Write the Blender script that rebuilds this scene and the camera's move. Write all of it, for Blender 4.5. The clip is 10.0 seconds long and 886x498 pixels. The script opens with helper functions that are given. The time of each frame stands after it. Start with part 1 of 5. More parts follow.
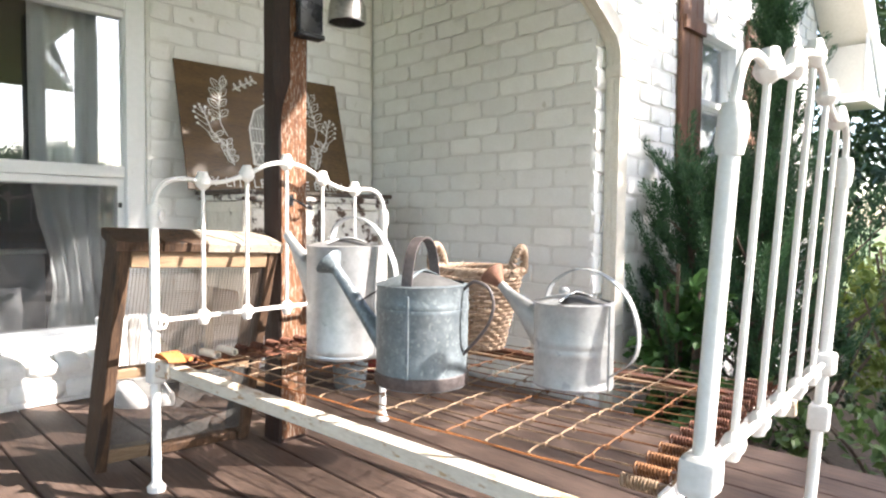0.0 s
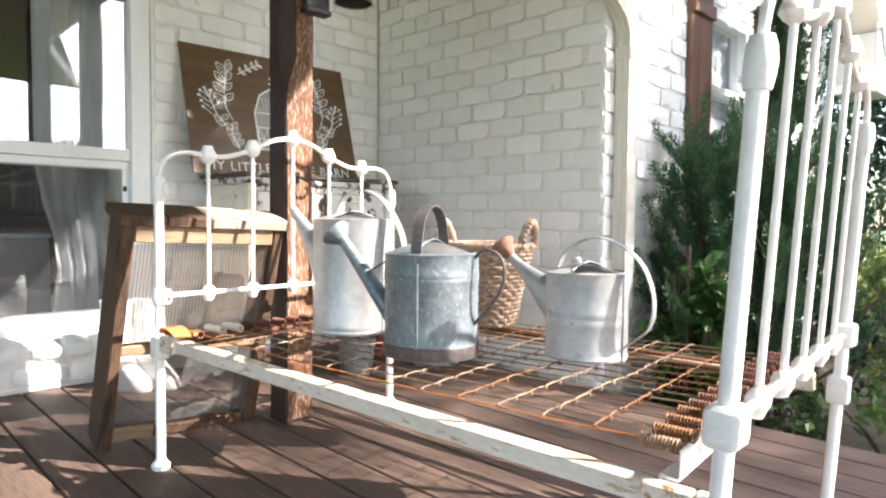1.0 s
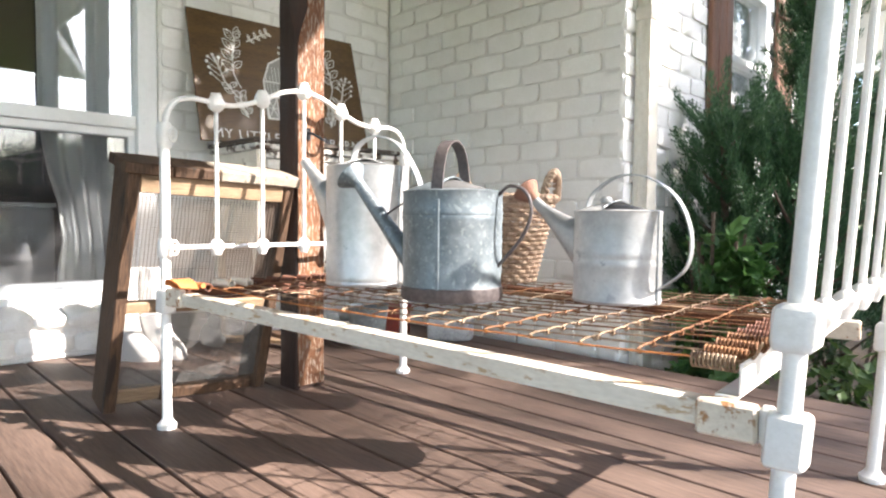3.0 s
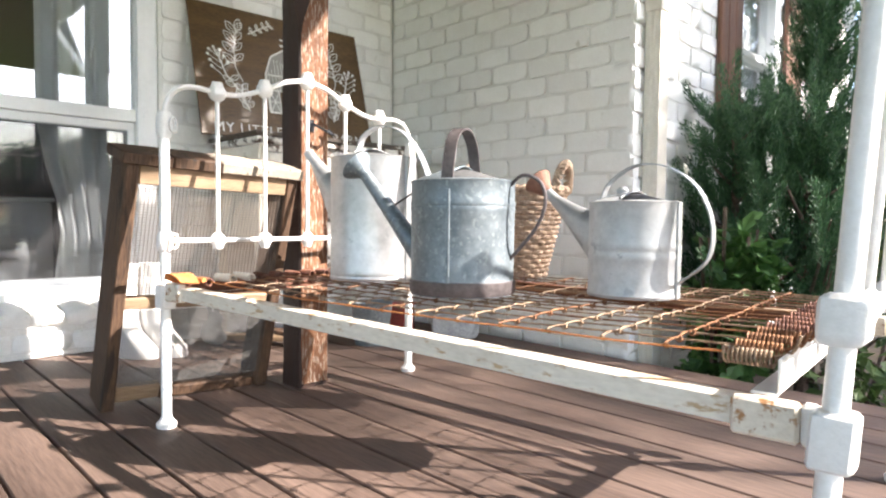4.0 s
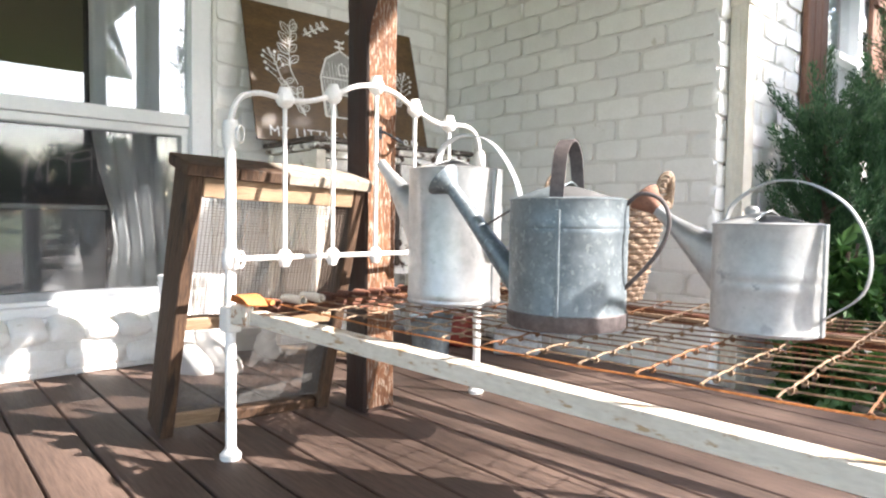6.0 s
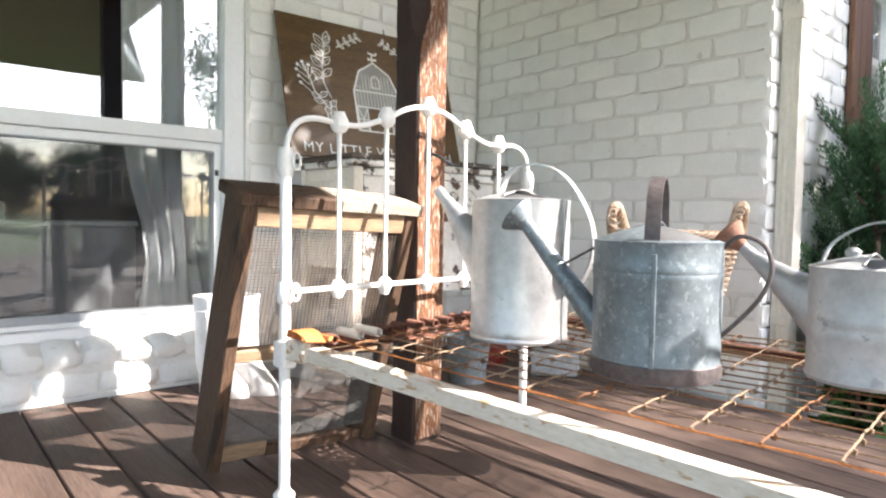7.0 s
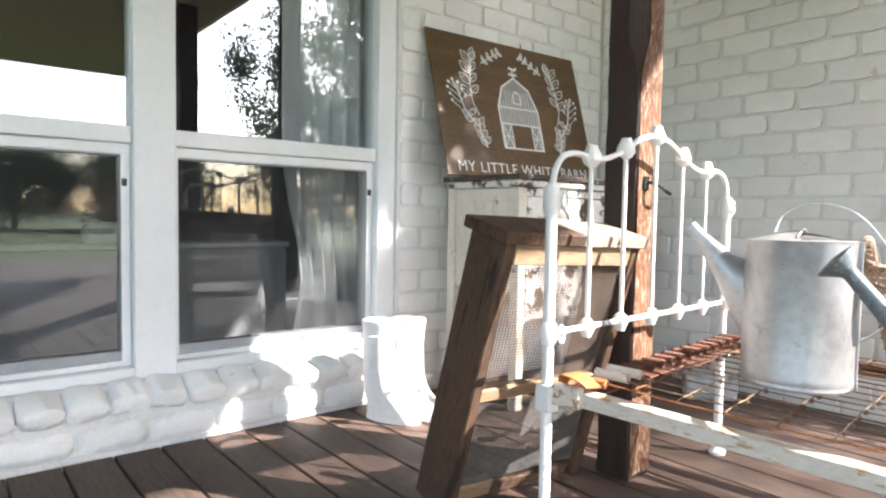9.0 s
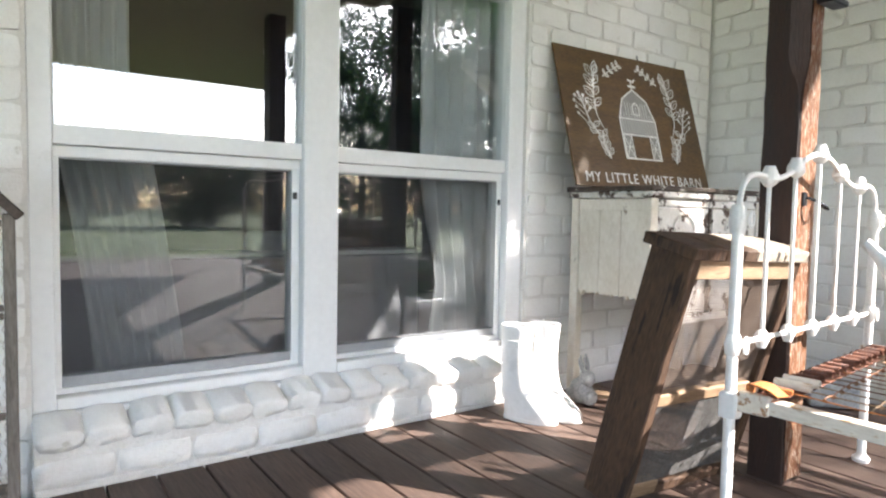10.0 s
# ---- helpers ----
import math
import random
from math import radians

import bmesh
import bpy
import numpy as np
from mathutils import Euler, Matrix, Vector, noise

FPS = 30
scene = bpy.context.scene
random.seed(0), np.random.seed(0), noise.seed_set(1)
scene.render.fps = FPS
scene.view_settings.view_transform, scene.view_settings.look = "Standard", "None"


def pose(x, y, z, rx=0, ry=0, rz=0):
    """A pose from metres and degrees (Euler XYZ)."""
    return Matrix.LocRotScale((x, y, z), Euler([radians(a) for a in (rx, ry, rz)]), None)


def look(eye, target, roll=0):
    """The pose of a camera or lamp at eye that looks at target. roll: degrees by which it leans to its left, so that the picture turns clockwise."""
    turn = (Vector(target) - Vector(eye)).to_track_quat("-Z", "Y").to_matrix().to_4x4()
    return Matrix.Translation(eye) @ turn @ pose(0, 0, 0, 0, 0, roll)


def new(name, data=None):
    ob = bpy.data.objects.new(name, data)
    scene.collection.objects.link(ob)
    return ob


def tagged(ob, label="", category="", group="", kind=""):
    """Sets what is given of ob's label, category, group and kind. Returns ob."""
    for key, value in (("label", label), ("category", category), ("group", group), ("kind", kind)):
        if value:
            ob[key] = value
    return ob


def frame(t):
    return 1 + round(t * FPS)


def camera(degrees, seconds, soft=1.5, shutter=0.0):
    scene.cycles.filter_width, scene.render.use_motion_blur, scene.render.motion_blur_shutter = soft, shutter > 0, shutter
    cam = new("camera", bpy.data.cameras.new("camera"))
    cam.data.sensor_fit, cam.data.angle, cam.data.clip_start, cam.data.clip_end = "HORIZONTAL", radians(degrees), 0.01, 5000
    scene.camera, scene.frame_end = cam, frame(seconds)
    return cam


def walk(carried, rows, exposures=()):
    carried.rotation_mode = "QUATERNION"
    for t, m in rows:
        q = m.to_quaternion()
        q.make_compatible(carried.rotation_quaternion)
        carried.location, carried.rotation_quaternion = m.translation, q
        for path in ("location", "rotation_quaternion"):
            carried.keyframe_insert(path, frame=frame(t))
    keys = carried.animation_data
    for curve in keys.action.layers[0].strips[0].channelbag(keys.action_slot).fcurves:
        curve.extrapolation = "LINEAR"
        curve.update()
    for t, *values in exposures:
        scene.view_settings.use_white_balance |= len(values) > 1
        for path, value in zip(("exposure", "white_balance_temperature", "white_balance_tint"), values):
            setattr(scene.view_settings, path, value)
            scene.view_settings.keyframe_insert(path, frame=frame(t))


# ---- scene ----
cam = camera(70.0, 10.0, soft=2.2)
PATH = [
    (0, (0.474, 0.367, 0.82), (-0.935, 1.783, 0.727), 0.6),
    (0.5, (0.46, 0.373, 0.778), (-0.954, 1.785, 0.685), 0.6),
    (1, (0.444, 0.379, 0.741), (-0.975, 1.786, 0.649), 0.6),
    (1.5, (0.424, 0.383, 0.702), (-1.001, 1.784, 0.611), 0.55),
    (2, (0.403, 0.389, 0.662), (-1.025, 1.785, 0.569), 0.6),
    (2.5, (0.383, 0.401, 0.621), (-1.05, 1.793, 0.53), 0.55),
    (4, (0.31, 0.437, 0.576), (-1.126, 1.827, 0.483), 0.6),
    (4.5, (0.273, 0.448, 0.573), (-1.17, 1.83, 0.479), 0.6),
    (5, (0.226, 0.454, 0.58), (-1.237, 1.814, 0.485), 0.6),
    (5.5, (0.167, 0.452, 0.594), (-1.322, 1.785, 0.498), 0.7),
    (7, (-0.043, 0.382, 0.694), (-1.557, 1.685, 0.597), 1.0),
    (7.5, (-0.137, 0.315, 0.729), (-1.653, 1.617, 0.634), 1.0),
    (8, (-0.247, 0.222, 0.761), (-1.763, 1.522, 0.662), 1.1),
    (8.5, (-0.356, 0.101, 0.779), (-1.874, 1.4, 0.679), 1.1),
    (9, (-0.462, -0.033, 0.781), (-2.012, 1.227, 0.675), 1.0),
    (9.5, (-0.532, -0.173, 0.797), (-2.134, 1.019, 0.682), 0.9),
    (10, (-0.584, -0.401, 0.825), (-2.219, 0.746, 0.708), 1.1),
]
walk(cam, [(t, look(eye, target, roll)) for t, eye, target, roll in PATH], exposures=[(0, 2.48, 6620, 14), (5, 2.54, 6560, 14.5), (10, 2.55, 6420, 14.5)])

# ---- world and sun ----
SUN = Vector((0.661, 0.451, 0.60)).normalized()
world = bpy.data.worlds.new("sky")
scene.world = world
world.use_nodes = True
wn = world.node_tree.nodes
sky = wn.new("ShaderNodeTexSky")
sky.sky_type, sky.sun_disc = "NISHITA", False
sky.sun_elevation = math.asin(SUN.z)
sky.sun_rotation = math.atan2(SUN.x, SUN.y)
sky.air_density, sky.dust_density, sky.ozone_density = 1.0, 1.5, 1.0
wn["Background"].inputs["Strength"].default_value = 0.15
world.node_tree.links.new(sky.outputs["Color"], wn["Background"].inputs["Color"])
sun = bpy.data.lights.new("sun", "SUN")
sun.energy, sun.angle, sun.color = 4.2, radians(0.55), (1.0, 0.95, 0.87)
new("sun", sun).matrix_world = look(SUN * 30, (0, 0, 0))


# ---- materials ----
def material(name, dark, light, rough=0.6, metal=0.0, big=6.0, fine=60.0, stretch=(1, 1, 1), bump=0.15, stain=None, stain_at=0.6, stain_scale=9.0, vary=0.0, gloss_noise=0.1, clear=0.0):
    """Two colours mixed by coarse and fine noise, with stains, bump and uneven gloss."""
    m = bpy.data.materials.new(name)
    m.use_nodes = True
    t, link = m.node_tree, m.node_tree.links.new
    b = t.nodes["Principled BSDF"]
    co = t.nodes.new("ShaderNodeTexCoord")
    mp = t.nodes.new("ShaderNodeMapping")
    mp.inputs["Scale"].default_value = stretch
    link(co.outputs["Object"], mp.inputs["Vector"])
    vec = mp.outputs["Vector"]
    info = t.nodes.new("ShaderNodeObjectInfo")
    if vary:
        shift = t.nodes.new("ShaderNodeVectorMath")
        shift.operation = "ADD"
        comb = t.nodes.new("ShaderNodeMath")
        comb.operation, comb.inputs[1].default_value = "MULTIPLY", 37.0
        link(info.outputs["Random"], comb.inputs[0])
        link(vec, shift.inputs[0])
        link(comb.outputs[0], shift.inputs[1])
        vec = shift.outputs[0]

    def noise_at(scale, detail=5.0):
        n = t.nodes.new("ShaderNodeTexNoise")
        n.inputs["Scale"].default_value, n.inputs["Detail"].default_value, n.inputs["Roughness"].default_value = scale, detail, 0.6
        link(vec, n.inputs["Vector"])
        return n.outputs["Fac"]

    def ramp(fac, lo, hi):
        r = t.nodes.new("ShaderNodeMapRange")
        r.inputs["From Min"].default_value, r.inputs["From Max"].default_value = lo, hi
        link(fac, r.inputs["Value"])
        return r.outputs["Result"]

    def mix(fac, a, c):
        n = t.nodes.new("ShaderNodeMix")
        n.data_type = "RGBA"
        link(fac, n.inputs[0])
        for socket, v in ((n.inputs[6], a), (n.inputs[7], c)):
            if hasattr(v, "is_output"):
                link(v, socket)
            else:
                socket.default_value = (*v, 1)
        return n.outputs[2]

    n1, n2 = noise_at(big), noise_at(fine, 8.0)
    add = t.nodes.new("ShaderNodeMath")
    add.operation = "ADD"
    link(n1, add.inputs[0])
    link(n2, add.inputs[1])
    colour = mix(ramp(add.outputs[0], 0.75, 1.25), dark, light)
    if stain:
        n3 = noise_at(stain_scale, 7.0)
        colour = mix(ramp(n3, stain_at, stain_at + 0.06), colour, stain)
    if vary:
        hsv = t.nodes.new("ShaderNodeHueSaturation")
        link(colour, hsv.inputs["Color"])
        mr = t.nodes.new("ShaderNodeMapRange")
        mr.inputs["To Min"].default_value, mr.inputs["To Max"].default_value = 1 - vary, 1 + vary
        link(info.outputs["Random"], mr.inputs["Value"])
        link(mr.outputs["Result"], hsv.inputs["Value"])
        colour = hsv.outputs["Color"]
    link(colour, b.inputs["Base Color"])
    b.inputs["Metallic"].default_value = metal
    rr = t.nodes.new("ShaderNodeMapRange")
    rr.inputs["From Min"].default_value, rr.inputs["From Max"].default_value = 0.3, 0.7
    rr.inputs["To Min"].default_value, rr.inputs["To Max"].default_value = max(0.02, rough - gloss_noise), min(1, rough + gloss_noise)
    link(n1, rr.inputs["Value"])
    link(rr.outputs["Result"], b.inputs["Roughness"])
    b.inputs["Coat Weight"].default_value = clear
    if bump:
        bp = t.nodes.new("ShaderNodeBump")
        bp.inputs["Strength"].default_value, bp.inputs["Distance"].default_value = bump, 0.004
        link(add.outputs[0], bp.inputs["Height"])
        link(bp.outputs["Normal"], b.inputs["Normal"])
    return m


def glass(name):
    m = bpy.data.materials.new(name)
    m.use_nodes = True
    t = m.node_tree
    b = t.nodes["Principled BSDF"]
    out = t.nodes["Material Output"]
    clear, shine, mix, edge, steep, fres = (t.nodes.new("ShaderNode" + k) for k in ("BsdfTransparent", "BsdfGlossy", "MixShader", "LayerWeight", "Math", "Math"))
    edge.inputs["Blend"].default_value = 0.5
    steep.operation, steep.inputs[1].default_value = "POWER", 4.0
    fres.operation, fres.inputs[1].default_value, fres.inputs[2].default_value = "MULTIPLY_ADD", 0.80, 0.17
    t.links.new(edge.outputs["Facing"], steep.inputs[0])
    t.links.new(steep.outputs[0], fres.inputs[0])
    clear.inputs["Color"].default_value = (0.93, 0.95, 0.95, 1)
    shine.inputs["Roughness"].default_value = 0.0
    for a, c in ((fres.outputs[0], mix.inputs[0]), (clear.outputs[0], mix.inputs[1]), (shine.outputs[0], mix.inputs[2]), (mix.outputs[0], out.inputs["Surface"])):
        t.links.new(a, c)
    t.nodes.remove(b)
    return m


def leafy(name, dark, light, trans=0.35):
    m = bpy.data.materials.new(name)
    m.use_nodes = True
    t, link = m.node_tree, m.node_tree.links.new
    b = t.nodes["Principled BSDF"]
    geo = t.nodes.new("ShaderNodeNewGeometry")
    mx = t.nodes.new("ShaderNodeMix")
    mx.data_type = "RGBA"
    link(geo.outputs["Random Per Island"], mx.inputs[0])
    mx.inputs[6].default_value, mx.inputs[7].default_value = (*dark, 1), (*light, 1)
    link(mx.outputs[2], b.inputs["Base Color"])
    b.inputs["Roughness"].default_value = 0.5
    tr = t.nodes.new("ShaderNodeBsdfTranslucent")
    link(mx.outputs[2], tr.inputs["Color"])
    ms = t.nodes.new("ShaderNodeMixShader")
    ms.inputs[0].default_value = trans
    link(b.outputs[0], ms.inputs[1])
    link(tr.outputs[0], ms.inputs[2])
    link(ms.outputs[0], t.nodes["Material Output"].inputs["Surface"])
    return m


BRICK = material("painted_brick", (0.83, 0.815, 0.785), (0.91, 0.90, 0.875), 0.55, big=9, fine=110, bump=0.5, stain=(0.68, 0.655, 0.60), stain_at=0.66, stain_scale=14, vary=0.05)
MORTAR = material("painted_mortar", (0.70, 0.68, 0.645), (0.82, 0.805, 0.775), 0.75, big=12, fine=90, bump=0.7)
TRIM = material("white_trim", (0.78, 0.79, 0.79), (0.84, 0.85, 0.85), 0.35, big=3, fine=40, bump=0.04)
CREAM = material("cream_metal", (0.62, 0.58, 0.50), (0.72, 0.68, 0.60), 0.4, big=3, fine=50, bump=0.05)
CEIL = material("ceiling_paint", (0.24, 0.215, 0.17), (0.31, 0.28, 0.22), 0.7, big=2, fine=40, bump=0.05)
DECK = material("deck_board", (0.051, 0.032, 0.025), (0.132, 0.086, 0.066), 0.68, big=3, fine=45, stretch=(0.25, 3, 3), bump=0.3, stain=(0.21, 0.15, 0.12), stain_at=0.66, stain_scale=5, vary=0.14)
SOIL = material("garden_soil", (0.05, 0.035, 0.025), (0.13, 0.10, 0.07), 0.9, big=4, fine=60, bump=0.8)
LAWN = material("lawn_ground", (0.05, 0.085, 0.022), (0.115, 0.165, 0.05), 0.9, big=0.6, fine=25, bump=0.8)
# Brown stain, darkened further to hold the shade on the post's near face.
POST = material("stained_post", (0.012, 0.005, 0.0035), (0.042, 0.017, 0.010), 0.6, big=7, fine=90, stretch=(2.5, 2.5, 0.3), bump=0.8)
# Flaking paint; its base is lightened for the sun on that side.
LITFLAKED = material("flaked_lit_post", (0.165, 0.066, 0.032), (0.43, 0.205, 0.105), 0.65, big=9, fine=110, stretch=(2.5, 2.5, 0.45), bump=1.0, stain=(0.62, 0.50, 0.40), stain_at=0.535, stain_scale=62)
SHUTTER = material("shutter_wood", (0.09, 0.040, 0.022), (0.20, 0.095, 0.055), 0.6, big=7, fine=80, stretch=(2, 2, 0.25), bump=0.5)
OLDWOOD = material("weathered_wood", (0.032, 0.016, 0.0085), (0.118, 0.063, 0.033), 0.75, big=6, fine=90, stretch=(2, 2, 0.3), bump=0.9, stain=(0.022, 0.013, 0.008), stain_at=0.56, stain_scale=13)
RAWWOOD = material("raw_wood", (0.19, 0.118, 0.066), (0.34, 0.235, 0.145), 0.7, big=6, fine=90, stretch=(3, 0.3, 3), bump=0.6, stain=(0.16, 0.10, 0.06), stain_at=0.62, stain_scale=12)
WHITEIRON = material("white_iron", (0.74, 0.73, 0.70), (0.84, 0.83, 0.81), 0.38, big=14, fine=120, bump=0.25, stain=(0.42, 0.30, 0.20), stain_at=0.72, stain_scale=30)
RAIL = material("rail_paint", (0.60, 0.54, 0.45), (0.78, 0.72, 0.62), 0.45, big=7, fine=90, stretch=(0.5, 1, 1.6), bump=0.3, stain=(0.47, 0.32, 0.18), stain_at=0.565, stain_scale=34)
RUSTRAIL = material("rusted_bracket_paint", (0.62, 0.55, 0.45), (0.78, 0.71, 0.60), 0.5, big=9, fine=90, bump=0.5, stain=(0.36, 0.18, 0.075), stain_at=0.56, stain_scale=44)
RUST = material("rusty_wire", (0.10, 0.042, 0.020), (0.30, 0.135, 0.055), 0.65, metal=0.25, big=25, fine=200, bump=0.5)
REDRUST = material("orange_rust_wire", (0.30, 0.10, 0.03), (0.62, 0.24, 0.07), 0.7, metal=0.1, big=20, fine=200, bump=0.5)
PALEWIRE = material("pale_wire", (0.16, 0.10, 0.062), (0.40, 0.29, 0.195), 0.5, metal=0.3, big=25, fine=200, bump=0.4)
DARKRUST = material("dark_rust_coil", (0.06, 0.025, 0.018), (0.20, 0.075, 0.04), 0.7, metal=0.2, big=25, fine=200, bump=0.5)
GALV = material("galvanised_bright", (0.40, 0.405, 0.41), (0.56, 0.565, 0.57), 0.40, metal=0.62, big=8, fine=45, bump=0.06, stain=(0.37, 0.38, 0.385), stain_at=0.60, stain_scale=26, gloss_noise=0.08)
GALVGREY = material("galvanised_grey", (0.33, 0.34, 0.345), (0.47, 0.48, 0.485), 0.50, metal=0.50, big=8, fine=45, bump=0.06, stain=(0.30, 0.31, 0.315), stain_at=0.60, stain_scale=30, gloss_noise=0.06)
GALVBLUE = material("galvanised_weathered", (0.115, 0.140, 0.158), (0.205, 0.240, 0.262), 0.48, metal=0.45, big=18, fine=60, bump=0.10, stain=(0.245, 0.28, 0.29), stain_at=0.56, stain_scale=85, gloss_noise=0.10)
DARKBAND = material("dark_oxide", (0.06, 0.05, 0.05), (0.13, 0.11, 0.11), 0.55, metal=0.3, big=12, fine=90, bump=0.3)
# Near black, so the shade inside hollow metal things is in the colour.
INSIDE = material("shaded_inside", (0.05, 0.05, 0.05), (0.10, 0.10, 0.10), 0.8, big=12, fine=60)
RUSTROSE = material("rusty_rose", (0.16, 0.07, 0.045), (0.30, 0.15, 0.10), 0.7, metal=0.2, big=30, fine=150, bump=0.4)
WICKER = material("wicker", (0.20, 0.120, 0.078), (0.52, 0.40, 0.295), 0.7, big=60, fine=260, bump=0.6, vary=0.15)
BLACK = material("black_metal", (0.012, 0.013, 0.016), (0.03, 0.032, 0.036), 0.3, metal=0.2, big=10, fine=60, bump=0.05)
PEWTER = material("pendant_metal", (0.30, 0.29, 0.27), (0.55, 0.54, 0.52), 0.35, metal=0.8, big=10, fine=60, bump=0.1)
CHALK = material("chipped_paint", (0.66, 0.60, 0.50), (0.80, 0.75, 0.66), 0.65, big=8, fine=70, stretch=(1, 1, 0.6), bump=0.5, stain=(0.20, 0.13, 0.08), stain_at=0.64, stain_scale=9)
CHIPFRONT = material("peeling_front", (0.66, 0.63, 0.57), (0.84, 0.82, 0.77), 0.6, big=8, fine=70, bump=0.8, stain=(0.085, 0.052, 0.035), stain_at=0.525, stain_scale=15)
DARKTOP = material("cabinet_top_wood", (0.035, 0.024, 0.018), (0.11, 0.08, 0.06), 0.6, big=9, fine=80, bump=0.5, stain=(0.62, 0.59, 0.54), stain_at=0.58, stain_scale=18)
SIGN = material("sign_wood", (0.058, 0.029, 0.009), (0.150, 0.082, 0.027), 0.45, big=5, fine=60, stretch=(0.6, 0.5, 3), bump=0.15)
WHITEINK = material("white_ink", (0.70, 0.69, 0.66), (0.80, 0.79, 0.77), 0.6, big=8, fine=80, bump=0.0)
GREYINK = material("grey_ink", (0.26, 0.25, 0.235), (0.33, 0.32, 0.30), 0.7, big=8, fine=80, bump=0.0)
BOOT = material("white_glaze", (0.78, 0.77, 0.75), (0.86, 0.85, 0.84), 0.35, big=6, fine=60, bump=0.08)
STONE = material("grey_stone", (0.20, 0.21, 0.215), (0.46, 0.47, 0.47), 0.7, big=20, fine=120, bump=0.5)
GREYTOP = material("bleached_wood", (0.20, 0.165, 0.13), (0.40, 0.345, 0.28), 0.75, big=6, fine=90, stretch=(0.4, 3, 3), bump=0.6, stain=(0.10, 0.072, 0.05), stain_at=0.62, stain_scale=12)
REDPAINT = material("red_paint", (0.16, 0.02, 0.015), (0.26, 0.035, 0.025), 0.5, big=12, fine=80)
CURTAIN = material("curtain_cloth", (0.72, 0.73, 0.75), (0.82, 0.83, 0.84), 0.9, big=4, fine=180, bump=0.1)
DUSTY = material("dusty_screen", (0.06, 0.058, 0.055), (0.16, 0.155, 0.15), 0.8, big=9, fine=90, bump=0.0)
# Dimness of the unlit room, put into the colour of its walls and floor.
DIMROOM = material("dim_room", (0.030, 0.034, 0.045), (0.046, 0.050, 0.062), 0.8, big=2, fine=40)
SOFA = material("grey_sofa", (0.42, 0.42, 0.44), (0.52, 0.52, 0.54), 0.9, big=5, fine=150, bump=0.2)
SCREEN = material("wire_cloth", (0.17, 0.13, 0.105), (0.36, 0.29, 0.24), 0.5, metal=0.4, big=12, fine=90, bump=0.0)
SASHGREY = material("sash_metal", (0.30, 0.32, 0.34), (0.38, 0.40, 0.42), 0.4, metal=0.3, big=5, fine=60)
ROOFING = material("roof_shingle", (0.08, 0.075, 0.07), (0.16, 0.15, 0.14), 0.9, big=8, fine=60, bump=0.6)
LANTERN = material("lantern_wood", (0.10, 0.085, 0.07), (0.24, 0.21, 0.18), 0.7, big=9, fine=90, stretch=(2, 2, 0.4), bump=0.5)
BARK = material("bark", (0.06, 0.042, 0.030), (0.16, 0.115, 0.085), 0.9, big=12, fine=80, bump=0.9)
JUNIPER = leafy("juniper_leaf", (0.020, 0.062, 0.030), (0.075, 0.165, 0.066), 0.25)
OAKLEAF = leafy("oak_leaf", (0.035, 0.10, 0.025), (0.085, 0.19, 0.05))
# Brighter and darker foliage: sun and shade are put into these two leaf colours.
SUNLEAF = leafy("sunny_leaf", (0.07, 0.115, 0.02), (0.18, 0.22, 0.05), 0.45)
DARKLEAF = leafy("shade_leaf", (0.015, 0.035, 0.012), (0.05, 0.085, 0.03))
GRASSLEAF = leafy("garden_leaf", (0.06, 0.12, 0.03), (0.15, 0.23, 0.07))
GLASS = glass("window_glass")


def mesh_cloth(name):
    """Fine insect screen: half open, half dark wire."""
    m = bpy.data.materials.new(name)
    m.use_nodes = True
    t = m.node_tree
    b = t.nodes["Principled BSDF"]
    b.inputs["Base Color"].default_value = (0.028, 0.029, 0.031, 1)
    b.inputs["Roughness"].default_value = 0.7
    ms, tr = t.nodes.new("ShaderNodeMixShader"), t.nodes.new("ShaderNodeBsdfTransparent")
    ms.inputs[0].default_value = 0.20
    for a, c in ((tr.outputs[0], ms.inputs[1]), (b.outputs[0], ms.inputs[2]), (ms.outputs[0], t.nodes["Material Output"].inputs["Surface"])):
        t.links.new(a, c)
    return m


FLYSCREEN = mesh_cloth("insect_screen")


# ---- mesh helpers ----
def mesh_of(name, bm, mat, smooth=True, angle=35):
    me = bpy.data.meshes.new(name)
    bm.to_mesh(me)
    bm.free()
    for m in mat if isinstance(mat, (list, tuple)) else [mat]:
        me.materials.append(m)
    if smooth:
        me.polygons.foreach_set("use_smooth", [True] * len(me.polygons))
        me.set_sharp_from_angle(angle=radians(angle))
    return me


def part(name, bm, mat, parent=None, label="", smooth=True, angle=35, at=None):
    ob = new(name, mesh_of(name, bm, mat, smooth, angle))
    ob.parent = parent
    if at is not None:
        ob.matrix_basis = at
    if label:
        ob["label"] = label
    return ob


def thing(name, label, category, at=None, group="", kind=""):
    ob = new(name)
    ob.empty_display_size = 0.05
    if at is not None:
        ob.matrix_basis = at
    return tagged(ob, label, category, group, kind)


def solid(name, bm, mat, label, category="", kind="", group="", at=None, smooth=True, angle=35):
    return tagged(part(name, bm, mat, None, "", smooth, angle, at), label, category, group, kind)


